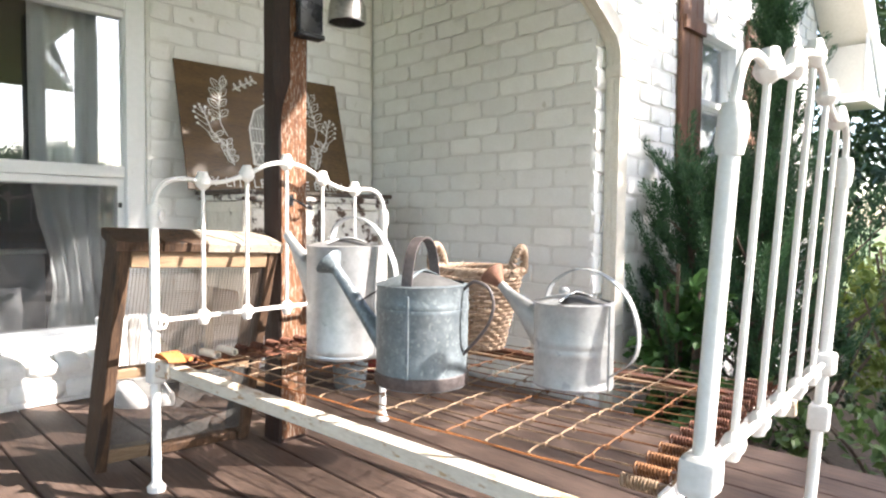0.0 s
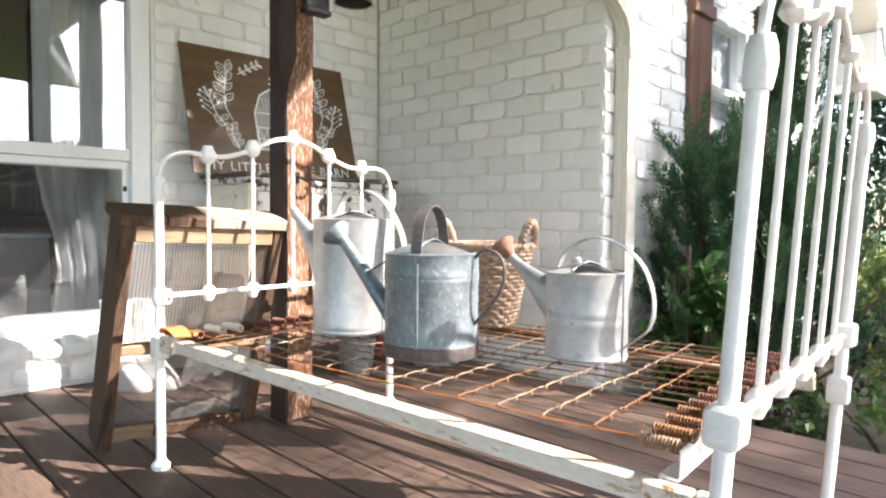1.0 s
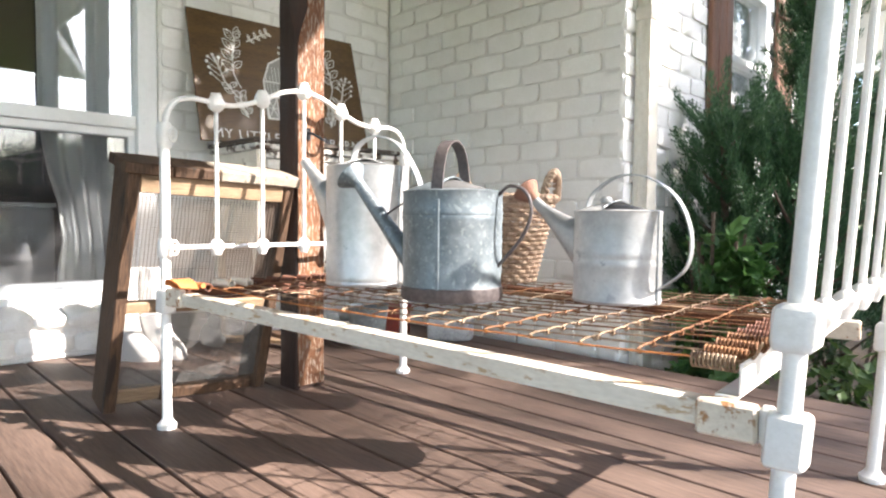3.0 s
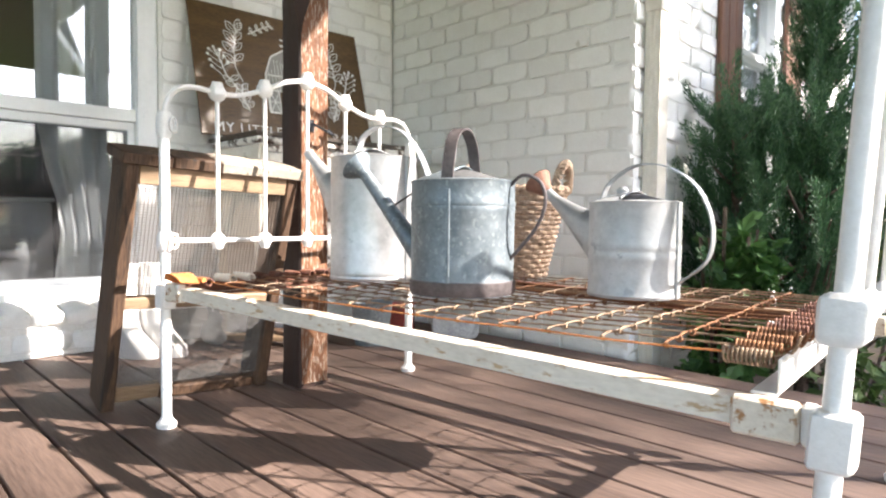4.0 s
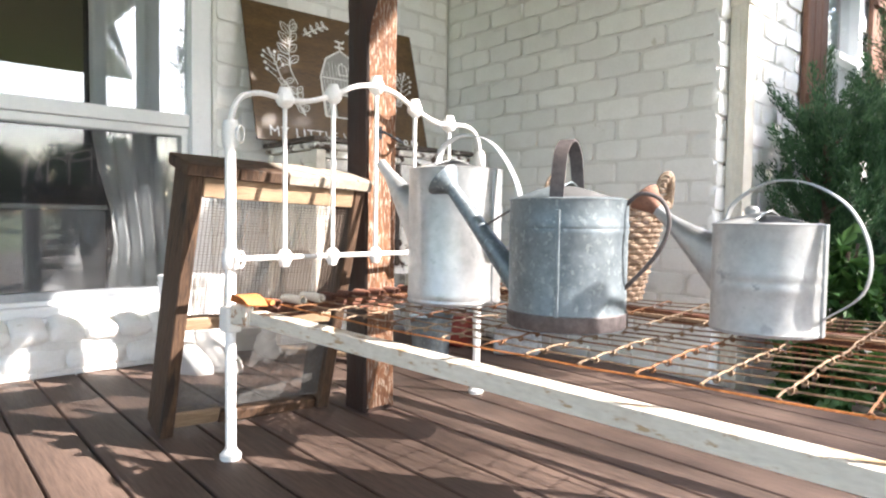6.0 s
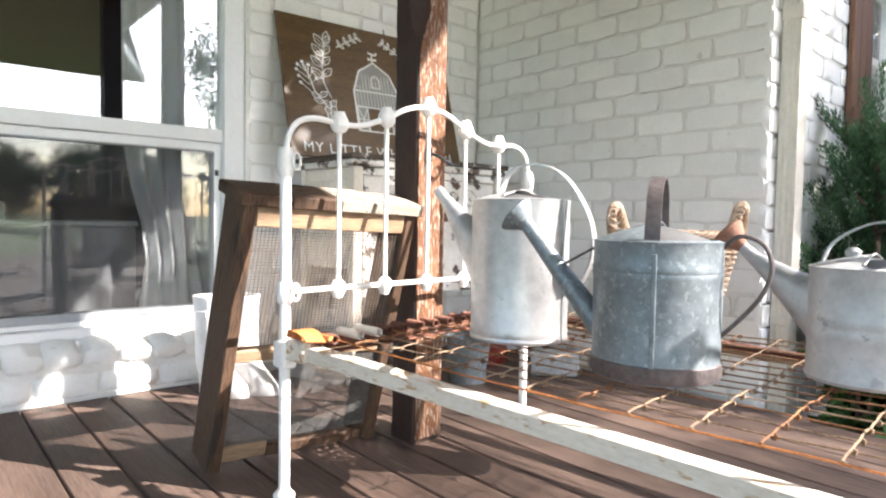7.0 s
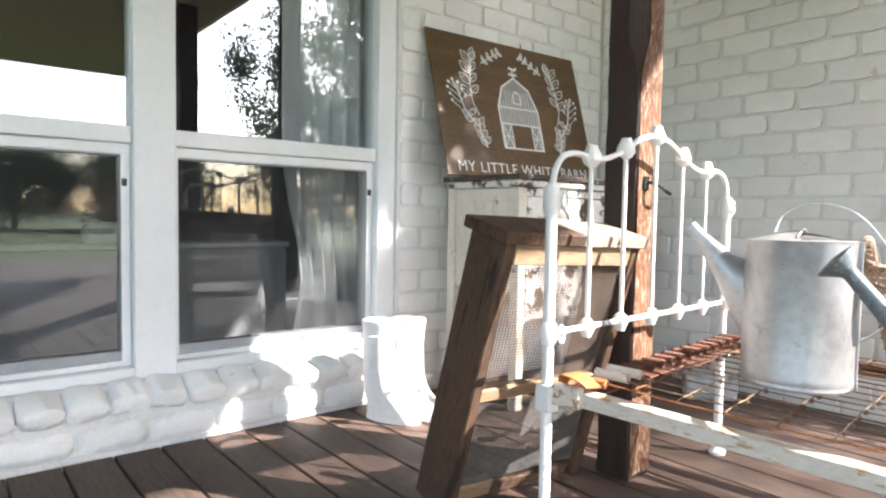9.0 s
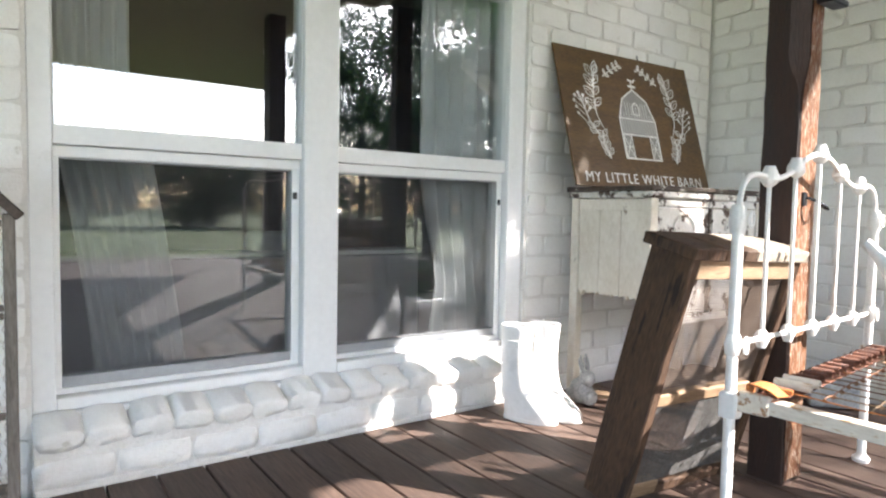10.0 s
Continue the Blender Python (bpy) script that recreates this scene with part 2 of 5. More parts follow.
def B(*boxes, bevel=0.0, seg=1):
    """Boxes (x0, y0, z0, x1, y1, z1), bevelled, in one bmesh."""
    bm = bmesh.new()
    for x0, y0, z0, x1, y1, z1 in boxes:
        m = Matrix.LocRotScale(((x0 + x1) / 2, (y0 + y1) / 2, (z0 + z1) / 2), None, (abs(x1 - x0), abs(y1 - y0), abs(z1 - z0)))
        bmesh.ops.create_cube(bm, size=1, matrix=m)
    if bevel:
        bmesh.ops.bevel(bm, geom=bm.edges[:], offset=bevel, segments=seg, affect="EDGES", profile=0.6)
    return bm


def tube(bm, pts, r, seg=8, closed=False, caps=True, flat=None, up=Vector((0, 0, 1))):
    """Sweep a round section (or a flat strap (width, thickness)) along points. r may be a list."""
    pts = [Vector(p) for p in pts]
    n = len(pts)
    rad = r if isinstance(r, (list, tuple)) else [r] * n
    rings, side = [], None
    for i, p in enumerate(pts):
        a, b = (pts[i - 1], pts[(i + 1) % n]) if closed else (pts[max(0, i - 1)], pts[min(n - 1, i + 1)])
        d = (b - a).normalized()
        if flat is not None:
            s = up.cross(d)
            s = s.normalized() if s.length > 1e-4 else (side or Vector((1, 0, 0)))
            w, th = flat
            t = d.cross(s).normalized()
            side = s
            ring = [p + t * (w / 2 * i1) + s * (th / 2 * i2) for i1, i2 in ((-1, -1), (1, -1), (1, 1), (-1, 1))]
        else:
            if side is None:
                side = d.orthogonal().normalized()
            side = (side - d * side.dot(d)).normalized()
            t = d.cross(side)
            ring = [p + (side * math.cos(k * math.tau / seg) + t * math.sin(k * math.tau / seg)) * rad[i] for k in range(seg)]
        rings.append([bm.verts.new(v) for v in ring])
    m = len(rings[0])
    for i in range(n if closed else n - 1):
        u, v = rings[i], rings[(i + 1) % n]
        for k in range(m):
            bm.faces.new((u[k], u[(k + 1) % m], v[(k + 1) % m], v[k]))
    if caps and not closed:
        bm.faces.new(rings[0][::-1])
        bm.faces.new(rings[-1])
    return bm


def T(pts, r, seg=8, **kw):
    return tube(bmesh.new(), pts, r, seg, **kw)


def lathe(bm, profile, seg=32, at=Matrix(), sx=1.0, sy=1.0):
    """Turn (radius, z) pairs round z."""
    rings = []
    for r, z in profile:
        if r < 1e-5:
            rings.append([bm.verts.new(at @ Vector((0, 0, z)))])
        else:
            rings.append([bm.verts.new(at @ Vector((r * sx * math.cos(k * math.tau / seg), r * sy * math.sin(k * math.tau / seg), z))) for k in range(seg)])
    for u, v in zip(rings, rings[1:]):
        for k in range(seg):
            k2 = (k + 1) % seg
            if len(u) == 1:
                bm.faces.new((u[0], v[k2], v[k]))
            elif len(v) == 1:
                bm.faces.new((u[k], u[k2], v[0]))
            else:
                bm.faces.new((u[k], u[k2], v[k2], v[k]))
    return bm


def L(profile, seg=32, **kw):
    return lathe(bmesh.new(), profile, seg, **kw)


def curve(pts, n=6):
    """Points of a smooth line through pts."""
    p = [Vector(q) for q in pts]
    p = [p[0] * 2 - p[1]] + p + [p[-1] * 2 - p[-2]]
    out = []
    for i in range(1, len(p) - 2):
        for k in range(n):
            t = k / n
            out.append(0.5 * (2 * p[i] + (p[i + 1] - p[i - 1]) * t + (2 * p[i - 1] - 5 * p[i] + 4 * p[i + 1] - p[i + 2]) * t * t + (3 * p[i] - p[i - 1] - 3 * p[i + 1] + p[i + 2]) * t ** 3))
    return out + [p[-2]]


def roughen(bm, amount, scale=20.0, seed=0.0):
    for v in bm.verts:
        v.co += Vector([noise.noise(v.co * scale + Vector((k * 13.1 + seed, seed, 0))) for k in range(3)]) * amount
    return bm


# ---- ground, deck, house shell ----
WX, EY, CX = -2.70, 2.905, -1.08  # window wall, end wall and its outer corner
ground_bm = bmesh.new()
bmesh.ops.create_grid(ground_bm, x_segments=60, y_segments=60, size=300)
for v in ground_bm.verts:
    v.co.z = -0.32
solid("ground", ground_bm, LAWN, "green lawn reaching away from the porch", kind="structure", smooth=False)
bed_bm = bmesh.new()
bmesh.ops.create_grid(bed_bm, x_segments=40, y_segments=40, size=1, matrix=Matrix.LocRotScale((0.9, 4.9, -0.30), None, (2.1, 2.0, 1)))
for v in bed_bm.verts:
    v.co.z += 0.05 * noise.noise(v.co * 3) + 0.03
solid("garden_bed", bed_bm, SOIL, "dark planted soil bed beside the porch", kind="structure")

PITCH = 0.1415
deck = thing("floor", "reddish brown composite deck boards with dark gaps", "deck", kind="structure")
part("joists", B((-2.62, -5.0, -0.30, 6.1, 2.79, -0.035)), SOIL, deck, "dark underside")
board_meshes = []
for k in range(3):
    bm = B((-2.66, -PITCH / 2 + 0.0032, -0.026, 6.15, PITCH / 2 - 0.0032, 0), bevel=0.003)
    board_meshes.append(mesh_of("deck_board", bm, DECK))
Y0 = 0.972 - PITCH / 2


def lay_boards():
    for k in range(-42, 14):
        ob = new("deck_board", board_meshes[k % 3])
        ob.parent = deck
        ob.location = (0, Y0 + k * PITCH, 0)


# walls: cores behind the brick faces
COURSE, BL = 0.0945, 0.231
solid("wall_end", B((WX - 0.3, EY + 0.017, -0.32, CX - 0.017, EY + 0.2, 2.96)), MORTAR, "white painted brick end wall of the porch", kind="structure", smooth=False)
solid("wall_side", B((CX - 0.2, EY + 0.2, -0.32, CX - 0.012, 3.98, 3.2), (CX - 0.2, 3.98, -0.32, CX - 0.012, 4.62, 1.08), (CX - 0.2, 3.98, 1.98, CX - 0.012, 4.62, 3.2), (CX - 0.2, 4.62, -0.32, CX - 0.012, 6.3, 3.2)), MORTAR, "sunlit white painted brick side wall of the house", kind="structure", smooth=False)
# window wall: below, beside and above the opening
WY0, WY1, WZ0, WZ1 = -0.335, 1.535, 0.215, 1.86
solid("wall_window", B((WX - 0.22, -4, -0.32, WX - 0.012, WY0, 2.96), (WX - 0.22, WY1, -0.32, WX - 0.012, EY + 0.012, 2.96), (WX - 0.22, WY0, -0.32, WX - 0.012, WY1, 0.17), (WX - 0.22, WY0, WZ1, WX - 0.012, WY1, 2.96)), MORTAR, "white painted brick wall round the porch window", kind="structure", smooth=False)
CZ = 2.92  # porch ceiling
def slab(outline, z0, z1):
    """A flat plate over a plan outline."""
    bm = bmesh.new()
    low_, high_ = ([bm.verts.new((x, y, z)) for x, y in outline] for z in (z0, z1))
    bm.faces.new(low_[::-1]), bm.faces.new(high_)
    for k in range(len(outline)):
        m = (k + 1) % len(outline)
        bm.faces.new((low_[k], low_[m], high_[m], high_[k]))
    bmesh.ops.recalc_face_normals(bm, faces=bm.faces[:])
    return bm


EAVE = [(CX, EY - 0.10), (0.9, EY - 0.10), (0.92, EY - 0.40), (3.4, EY - 0.40), (6.1, 3.6)]
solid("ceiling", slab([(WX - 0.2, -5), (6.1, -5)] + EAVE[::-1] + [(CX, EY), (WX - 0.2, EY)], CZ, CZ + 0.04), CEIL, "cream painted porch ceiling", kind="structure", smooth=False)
roof_bm = slab([(-6.6, -5.2), (6.3, -5.2)] + [(x + (0.2 if x > 6 else 0), y + 0.06) for x, y in EAVE[::-1]] + [(CX, EY + 0.1), (-6.6, EY + 0.1)], 0.0, 0.06)
for v in roof_bm.verts:
    v.co.z += CZ + 0.05 + (6.4 - v.co.x) * 0.119
solid("roof", roof_bm, ROOFING, "grey shingled porch roof", kind="structure", smooth=False)
fascia = thing("fascia", "white eave board of the porch roof", "eave board", kind="structure")
for (xa, ya), (xb, yb) in zip([(6.1, -5)] + EAVE[:0:-1], EAVE[::-1]):
    part("eave_board", T([(xa, ya, CZ + 0.05), (xb, yb, CZ + 0.05)], 0.01, flat=(0.13, 0.028)), TRIM, fascia, smooth=False)
solid("gutter", B((CX + 0.02, EY - 0.069, CZ + 0.02, 0.9, EY + 0.02, CZ + 0.10), bevel=0.012, seg=2), CREAM, "cream metal gutter along the porch eave", kind="structure")
for k, (x, y) in enumerate(((1.9, 2.11), (5.9, -1.6), (-1.6, -4.2))):
    solid("porch_post", B((x - 0.09, y - 0.09, 0, x + 0.09, y + 0.09, CZ), bevel=0.004), POST, "brown stained square porch post", "post", group="porch posts")
# house volume behind; its near-black colour holds the dimness of the room
solid("house_shell", B((-6.5, -4.1, -0.32, -6.4, 6.3, 3.2), (-6.5, 6.2, -0.32, CX - 0.2, 6.3, 3.2), (-6.4, -4.1, -0.32, WX - 0.22, -4.0, 3.2), (-6.5, -4.0, 2.97, WX - 0.22, 6.2, 3.05), (-6.4, EY + 0.2, -0.1, -6.3, 6.2, -0.05)), DIMROOM, "outer walls and roof deck of the house", kind="structure", smooth=False)
solid("room_floor", B((-6.4, -4.0, -0.06, WX - 0.22, EY, 0.0)), DIMROOM, "room floor behind the window, coloured near black for the dim room", kind="structure", smooth=False)

# gable overhang and boxed eave at the far end of the side wall
eave = thing("eave_box", "cream boxed eave return under a sloping gable overhang", "eave", kind="structure")
part("eave_return", B((CX + 0.002, 6.36, 1.83, -0.76, 7.0, 2.26), bevel=0.004), CREAM, eave)
part("trim_board", B((CX + 0.002, 6.335, 1.80, -0.735, 6.358, 1.87), (-0.758, 6.359, 1.80, -0.735, 7.0, 2.34), bevel=0.003), TRIM, eave)
bm = bmesh.new()
rake = [(6.75, 1.95), (6.75, 2.15), (3.0, 5.9), (3.0, 5.7)]
low, high = [[bm.verts.new((x, y, z)) for y, z in rake] for x in (CX + 0.004, -0.74)]
bm.faces.new(low), bm.faces.new(high[::-1])
for k in range(4):
    bm.faces.new((low[k], high[k], high[(k + 1) % 4], low[(k + 1) % 4]))
bmesh.ops.recalc_face_normals(bm, faces=bm.faces[:])
part("rake_soffit", bm, CREAM, eave, smooth=False)
part("barge_board", T([(-0.725, 6.85, 1.95), (-0.725, 3.0, 5.80)], 0.02, flat=(0.028, 0.20), up=Vector((1, 0, 0))), TRIM, eave, smooth=False)


def window_unit():
    """The pair of white double-hung windows beside the door."""
    win = thing("window_1", "pair of white double-hung windows with grey lower sashes", "window", kind="structure")
    f0, f1 = WX - 0.14, WX - 0.028
    m0, m1 = 0.492, 0.628
    frame_boxes = [(f0, WY0, WZ0, f1, WY0 + 0.062, WZ1), (f0, WY1 - 0.088, WZ0, f1, WY1, WZ1), (f0, m0, WZ0, f1, m1, WZ1), (f0, WY0 + 0.062, WZ1 - 0.07, f1, m0, WZ1), (f0, m1, WZ1 - 0.07, f1, WY1 - 0.088, WZ1), (f0, WY0 + 0.062, WZ0, f1, m0, WZ0 + 0.04), (f0, m1, WZ0, f1, WY1 - 0.088, WZ0 + 0.04)]
    part("window_frame", B(*frame_boxes, bevel=0.004), TRIM, win)
    part("window_sill", B((WX - 0.06, WY0 + 0.01, WZ0 - 0.022, WX - 0.012, WY1 - 0.01, WZ0 - 0.001), bevel=0.004), TRIM, win)
    for a, b in ((WY0 + 0.063, m0 - 0.001), (m1 + 0.001, WY1 - 0.089)):
        s0, s1 = WX - 0.105, WX - 0.045
        zt, zb, zm = WZ1 - 0.071, WZ0 + 0.041, 1.0
        sash = part("upper_sash", B((s0, a, zm + 0.002, s1, b, zm + 0.058), (s0, a, zt - 0.035, s1, b, zt), (s0, a, zm + 0.058, s1, a + 0.004, zt - 0.035), (s0, b - 0.004, zm + 0.058, s1, b, zt - 0.035), bevel=0.002), TRIM, win)
        pane = part("pane", B((s0 + 0.028, a + 0.004, zm + 0.058, s0 + 0.033, b - 0.004, zt - 0.035)), GLASS, sash, "clear reflecting glass", smooth=False)
        pane.visible_shadow = False
        s0, s1 = WX - 0.125, WX - 0.066
        sash = part("lower_sash", B((s0, a, zb, s1, b, zb + 0.018), (s0, a, zm - 0.034, s1, b, zm), (s0, a, zb + 0.018, s1, a + 0.016, zm - 0.034), (s0, b - 0.03, zb + 0.018, s1, b, zm - 0.034), bevel=0.002), TRIM, win)
        part("screen_rail", B((s0 + 0.008, a + 0.016, zb + 0.018, s1 - 0.006, b - 0.03, zb + 0.052), (s0 + 0.008, a + 0.016, zm - 0.040, s1 - 0.006, b - 0.03, zm - 0.034), bevel=0.002), SASHGREY, sash, "grey metal sash rail")
        pane = part("pane", B((s0 + 0.022, a + 0.016, zb + 0.052, s0 + 0.027, b - 0.03, zm - 0.040)), GLASS, sash, "clear reflecting glass", smooth=False)
        pane.visible_shadow = False
        part("insect_screen", B((s1 - 0.003, a + 0.016, zb + 0.052, s1 - 0.002, b - 0.03, zm - 0.040)), FLYSCREEN, sash, "fine dark insect screen", smooth=False)
        part("latch", B((s1 + 0.001, b - 0.028, 0.86, s1 + 0.008, b - 0.012, 0.885), bevel=0.002), BLACK, sash, "small dark sash latch")


window_unit()


def curtain(y0, y1, label, sway=0.0, trail=0.0):
    bm = bmesh.new()
    nx, nz = 70, 14
    grid = []
    for j in range(nz + 1):
        z = 0.03 + (2.2 - 0.03) * j / nz
        row = []
        for i in range(nx + 1):
            s = i / nx
            pinch = 1 - 0.30 * math.exp(-((z - 0.55) / 0.25) ** 2) * sway
            y = y0 + (y1 - y0) * (0.5 + (s - 0.5) * pinch) + sway * 0.10 * max(0, 0.6 - z) + trail * min(1.0, max(0.0, 1.25 - z)) ** 0.7
            row.append(bm.verts.new((WX - 0.20 + 0.028 * math.sin(s * 46 + 2.2 * math.sin(z * 1.1)) + 0.012 * noise.noise(Vector((s * 9, z * 2, 0))), y, z)))
        grid.append(row)
    for j in range(nz):
        for i in range(nx):
            bm.faces.new((grid[j][i], grid[j][i + 1], grid[j + 1][i + 1], grid[j + 1][i]))
    c = solid("curtain", bm, CURTAIN, label, "curtain", angle=80)
    return c


curtain(1.08, 1.62, "grey white curtain hanging in soft folds behind the glass", 1.0)
curtain(-0.32, -0.04, "grey white curtain drawn to the side of the window", 0.0, 0.17)
sofa = thing("sofa", "grey upholstered sofa standing with its back to the window", "sofa")
part("back", B((-3.16, -0.30, 0.06, -3.01, 1.17, 0.635), bevel=0.02, seg=2), SOFA, sofa)
part("back_edge", B((-3.165, -0.305, 0.636, -3.0, 1.175, 0.656), bevel=0.008, seg=2), CURTAIN, sofa, "pale piped top edge")
part("seat", B((-3.85, -0.30, 0.06, -3.17, 1.17, 0.40), bevel=0.04, seg=3), SOFA, sofa)
for y in (-0.28, 1.09):
    part("foot", B((-3.14, y, 0.001, -3.08, y + 0.06, 0.059), bevel=0.004), BLACK, sofa)
solid("cushion", roughen(B((-3.13, 0.40, 0.657, -3.04, 0.70, 0.735), bevel=0.03, seg=3), 0.006, 12), CURTAIN, "pale cushion lying on the sofa back", "cushion")

# downpipe with a curved elbow
pipe = thing("downpipe", "cream ribbed metal downpipe with a curved elbow", "downpipe", kind="")
px0, px1, py0, py1 = CX + 0.004, CX + 0.072, EY + 0.075, EY + 0.155


def pipe_section(bm, rows):
    rings = []
    for c, ax in rows:
        ring = []
        prof2 = []
        n = 6
        for k in range(n + 1):
            prof2.append((-0.034 + 0.068 * k / n, -0.04 + (0.004 if k % 2 else 0)))
        prof2 += [(0.034, 0.04), (-0.034, 0.04)]
        for a1, b1 in prof2:
            ring.append(bm.verts.new(Vector(c) + Vector((a1, 0, 0)) + ax * b1))
        rings.append(ring)
    for u, v in zip(rings, rings[1:]):
        m = len(u)
        for k in range(m):
            bm.faces.new((u[k], u[(k + 1) % m], v[(k + 1) % m], v[k]))
    return bm


pc = ((px0 + px1) / 2, (py0 + py1) / 2)
part("pipe", pipe_section(bmesh.new(), [((pc[0], pc[1], z), Vector((0, 1, 0))) for z in (-0.1, 1.56)]), CREAM, pipe, angle=20)
rows = []
for k in range(9):
    a = radians(58) * k / 8
    R = 0.16
    rows.append(((pc[0], pc[1] - R * (1 - math.cos(a)), 1.56 + R * math.sin(a)), Vector((0, math.cos(a), math.sin(a)))))
last, ax = rows[-1]
d = Vector((0, -math.sin(radians(58)), math.cos(radians(58))))
rows.append((tuple(Vector(last) + d * 0.5), ax))
part("elbow", pipe_section(bmesh.new(), rows), CREAM, pipe, angle=20)
part("collar", B((px0 - 0.004, py0 - 0.006, 1.475, px1 + 0.006, py1 + 0.006, 1.53), bevel=0.006, seg=2), CREAM, pipe)
part("strap", B((px0 - 0.002, py0 - 0.003, 0.30, px1 + 0.003, py1 + 0.003, 0.335), bevel=0.002), CREAM, pipe)


# side window and shutters
def side_window():
    w = thing("window_2", "white side window with blinds behind its glass", "window", kind="structure")
    x0, x1 = CX - 0.10, CX - 0.005
    part("window_frame", B((x0, 3.985, 1.085, x1, 4.04, 1.975), (x0, 4.56, 1.085, x1, 4.615, 1.975), (x0, 4.04, 1.92, x1, 4.56, 1.975), (x0, 4.04, 1.085, x1, 4.56, 1.14), (x0, 4.04, 1.50, x1, 4.56, 1.54), bevel=0.004), TRIM, w)
    part("window_sill", B((CX - 0.05, 3.95, 1.03, CX + 0.04, 4.65, 1.08), bevel=0.006), TRIM, w)
    p = part("pane", B((CX - 0.06, 4.04, 1.14, CX - 0.055, 4.56, 1.50), (CX - 0.06, 4.04, 1.54, CX - 0.055, 4.56, 1.92)), GLASS, w, smooth=False)
    p.visible_shadow = False
    for k in range(22):
        part("blind_slat", B((CX - 0.13, 4.05 + k * 0.0235, 1.12, CX - 0.125, 4.066 + k * 0.0235, 1.94)), CURTAIN, w, smooth=False)


side_window()


def shutter(y0, y1, label):
    s = thing("shutter", label, "shutter", group="shutters of the side window")
    n = 3
    w = (y1 - y0) / n
    for k in range(n):
        part("plank", roughen(B((CX + 0.006, y0 + k * w + 0.002, 1.07, CX + 0.03, y0 + (k + 1) * w - 0.002, 2.12), bevel=0.003), 0.002, 9, k), SHUTTER, s)
    for z in (1.16, 1.86):
        part("batten", B((CX + 0.031, y0 + 0.005, z, CX + 0.05, y1 - 0.005, z + 0.075), bevel=0.003), SHUTTER, s)


shutter(3.70, 3.97, "brown stained board and batten shutter")
shutter(4.66, 4.95, "brown stained board and batten shutter, half hidden by juniper")


# ---- the iron bed ----
def bed_end(bed, name, at, dz, post_r, low_z, label, bulk=1.0, tip=0.0, drop=0.0, boxed=False, lean=0.0):
    """One end of the bed: posts, bowed top rail, spindles, castings; bent out of true by tip, drop and lean."""
    W_ = 0.92

    def bent(name, bm, mat, parent, label="", at=None, shift=0.0):
        for v in bm.verts:
            v.co.y += shift
            v.co.z -= drop * v.co.y * max(0.0, v.co.z)
            v.co.y += tip * v.co.z
            v.co.x += lean * v.co.z
        return part(name, bm, mat, parent, label, at=at)

    end = bent(name, L([(0, 0), (post_r + 0.012, 0), (post_r + 0.014, 0.012), (post_r + 0.004, 0.022), (post_r, 0.03), (post_r, 0.80 + dz), (0, 0.80 + dz)], 14), WHITEIRON, bed, label, at=at)
    bent("post", L([(0, 0), (post_r + 0.012, 0), (post_r + 0.014, 0.012), (post_r + 0.004, 0.022), (post_r, 0.03), (post_r, 0.80 + dz), (0, 0.80 + dz)], 14), WHITEIRON, end, shift=W_)
    zs = {0.153: 0.930, 0.306: 0.962, 0.46: 1.010, 0.614: 0.962, 0.767: 0.930}
    top = [(0, 0, 0.79), (0, 0.004, 0.87), (0, 0.03, 0.918), (0, 0.08, 0.935), (0, 0.153, 0.930), (0, 0.22, 0.933), (0, 0.306, 0.962), (0, 0.38, 0.997), (0, 0.46, 1.010)]
    top = top + [(x, W_ - y, z) for x, y, z in reversed(top[:-1])]
    bent("top_rail", T([v + Vector((0, 0, dz)) for v in curve(top, 5)], 0.0075, 10), WHITEIRON, end)
    bent("cross_rail", T([(0, 0, low_z), (0, W_, low_z)], 0.007, 8), WHITEIRON, end)
    for y, z in zs.items():
        bent("spindle", T([(0, y, low_z), (0, y, z + dz)], 0.0062, 8), WHITEIRON, end)
        for zz, big in ((low_z, bulk), (z + dz, bulk * 1.15)):
            c = lathe(bmesh.new(), [(0, -0.026), (0.011, -0.026), (0.014, -0.016), (0.019, -0.006), (0.020, 0.006), (0.014, 0.016), (0.008, 0.021), (0, 0.022)], 10, Matrix.Translation((0, y, zz)) @ Matrix.Diagonal((big, big * 1.15, -big if zz > 0.7 else big, 1)))
            bmesh.ops.recalc_face_normals(c, faces=c.faces[:])
            bent("joint_casting", roughen(c, 0.002, 60, y * 9), WHITEIRON, end)
    for y in (0, W_):
        for zz, h in ((0.822 + dz, 0.034), (low_z, 0.026)):
            c = lathe(bmesh.new(), [(0, -h), (post_r + 0.003, -h), (post_r + 0.006, -h * 0.6), (post_r + 0.0075, 0), (post_r + 0.006, h * 0.6), (post_r + 0.002, h), (0, h)], 14, Matrix.Translation((0, y, zz)))
            if boxed and zz == low_z:
                c.free()
                c = B((-0.026, y - 0.026, zz - 0.029, 0.026, y + 0.026, zz + 0.029), bevel=0.014, seg=3)
            bent("post_casting", roughen(c, 0.003, 45, y + zz), WHITEIRON, end)
            if boxed:
                continue
            ring = [(post_r + 0.013, y + (0.014 if y == 0 else -0.014) + 0.010 * math.sin(a), zz + 0.020 * math.cos(a)) for a in [k * math.tau / 14 for k in range(14)]]
            bent("casting_ring", T(ring, 0.0036, 6, closed=True), WHITEIRON, end, "thin iron loop on the casting")
        sy = 1 if y == 0 else -1
        low = 0.022 if boxed else 0.0
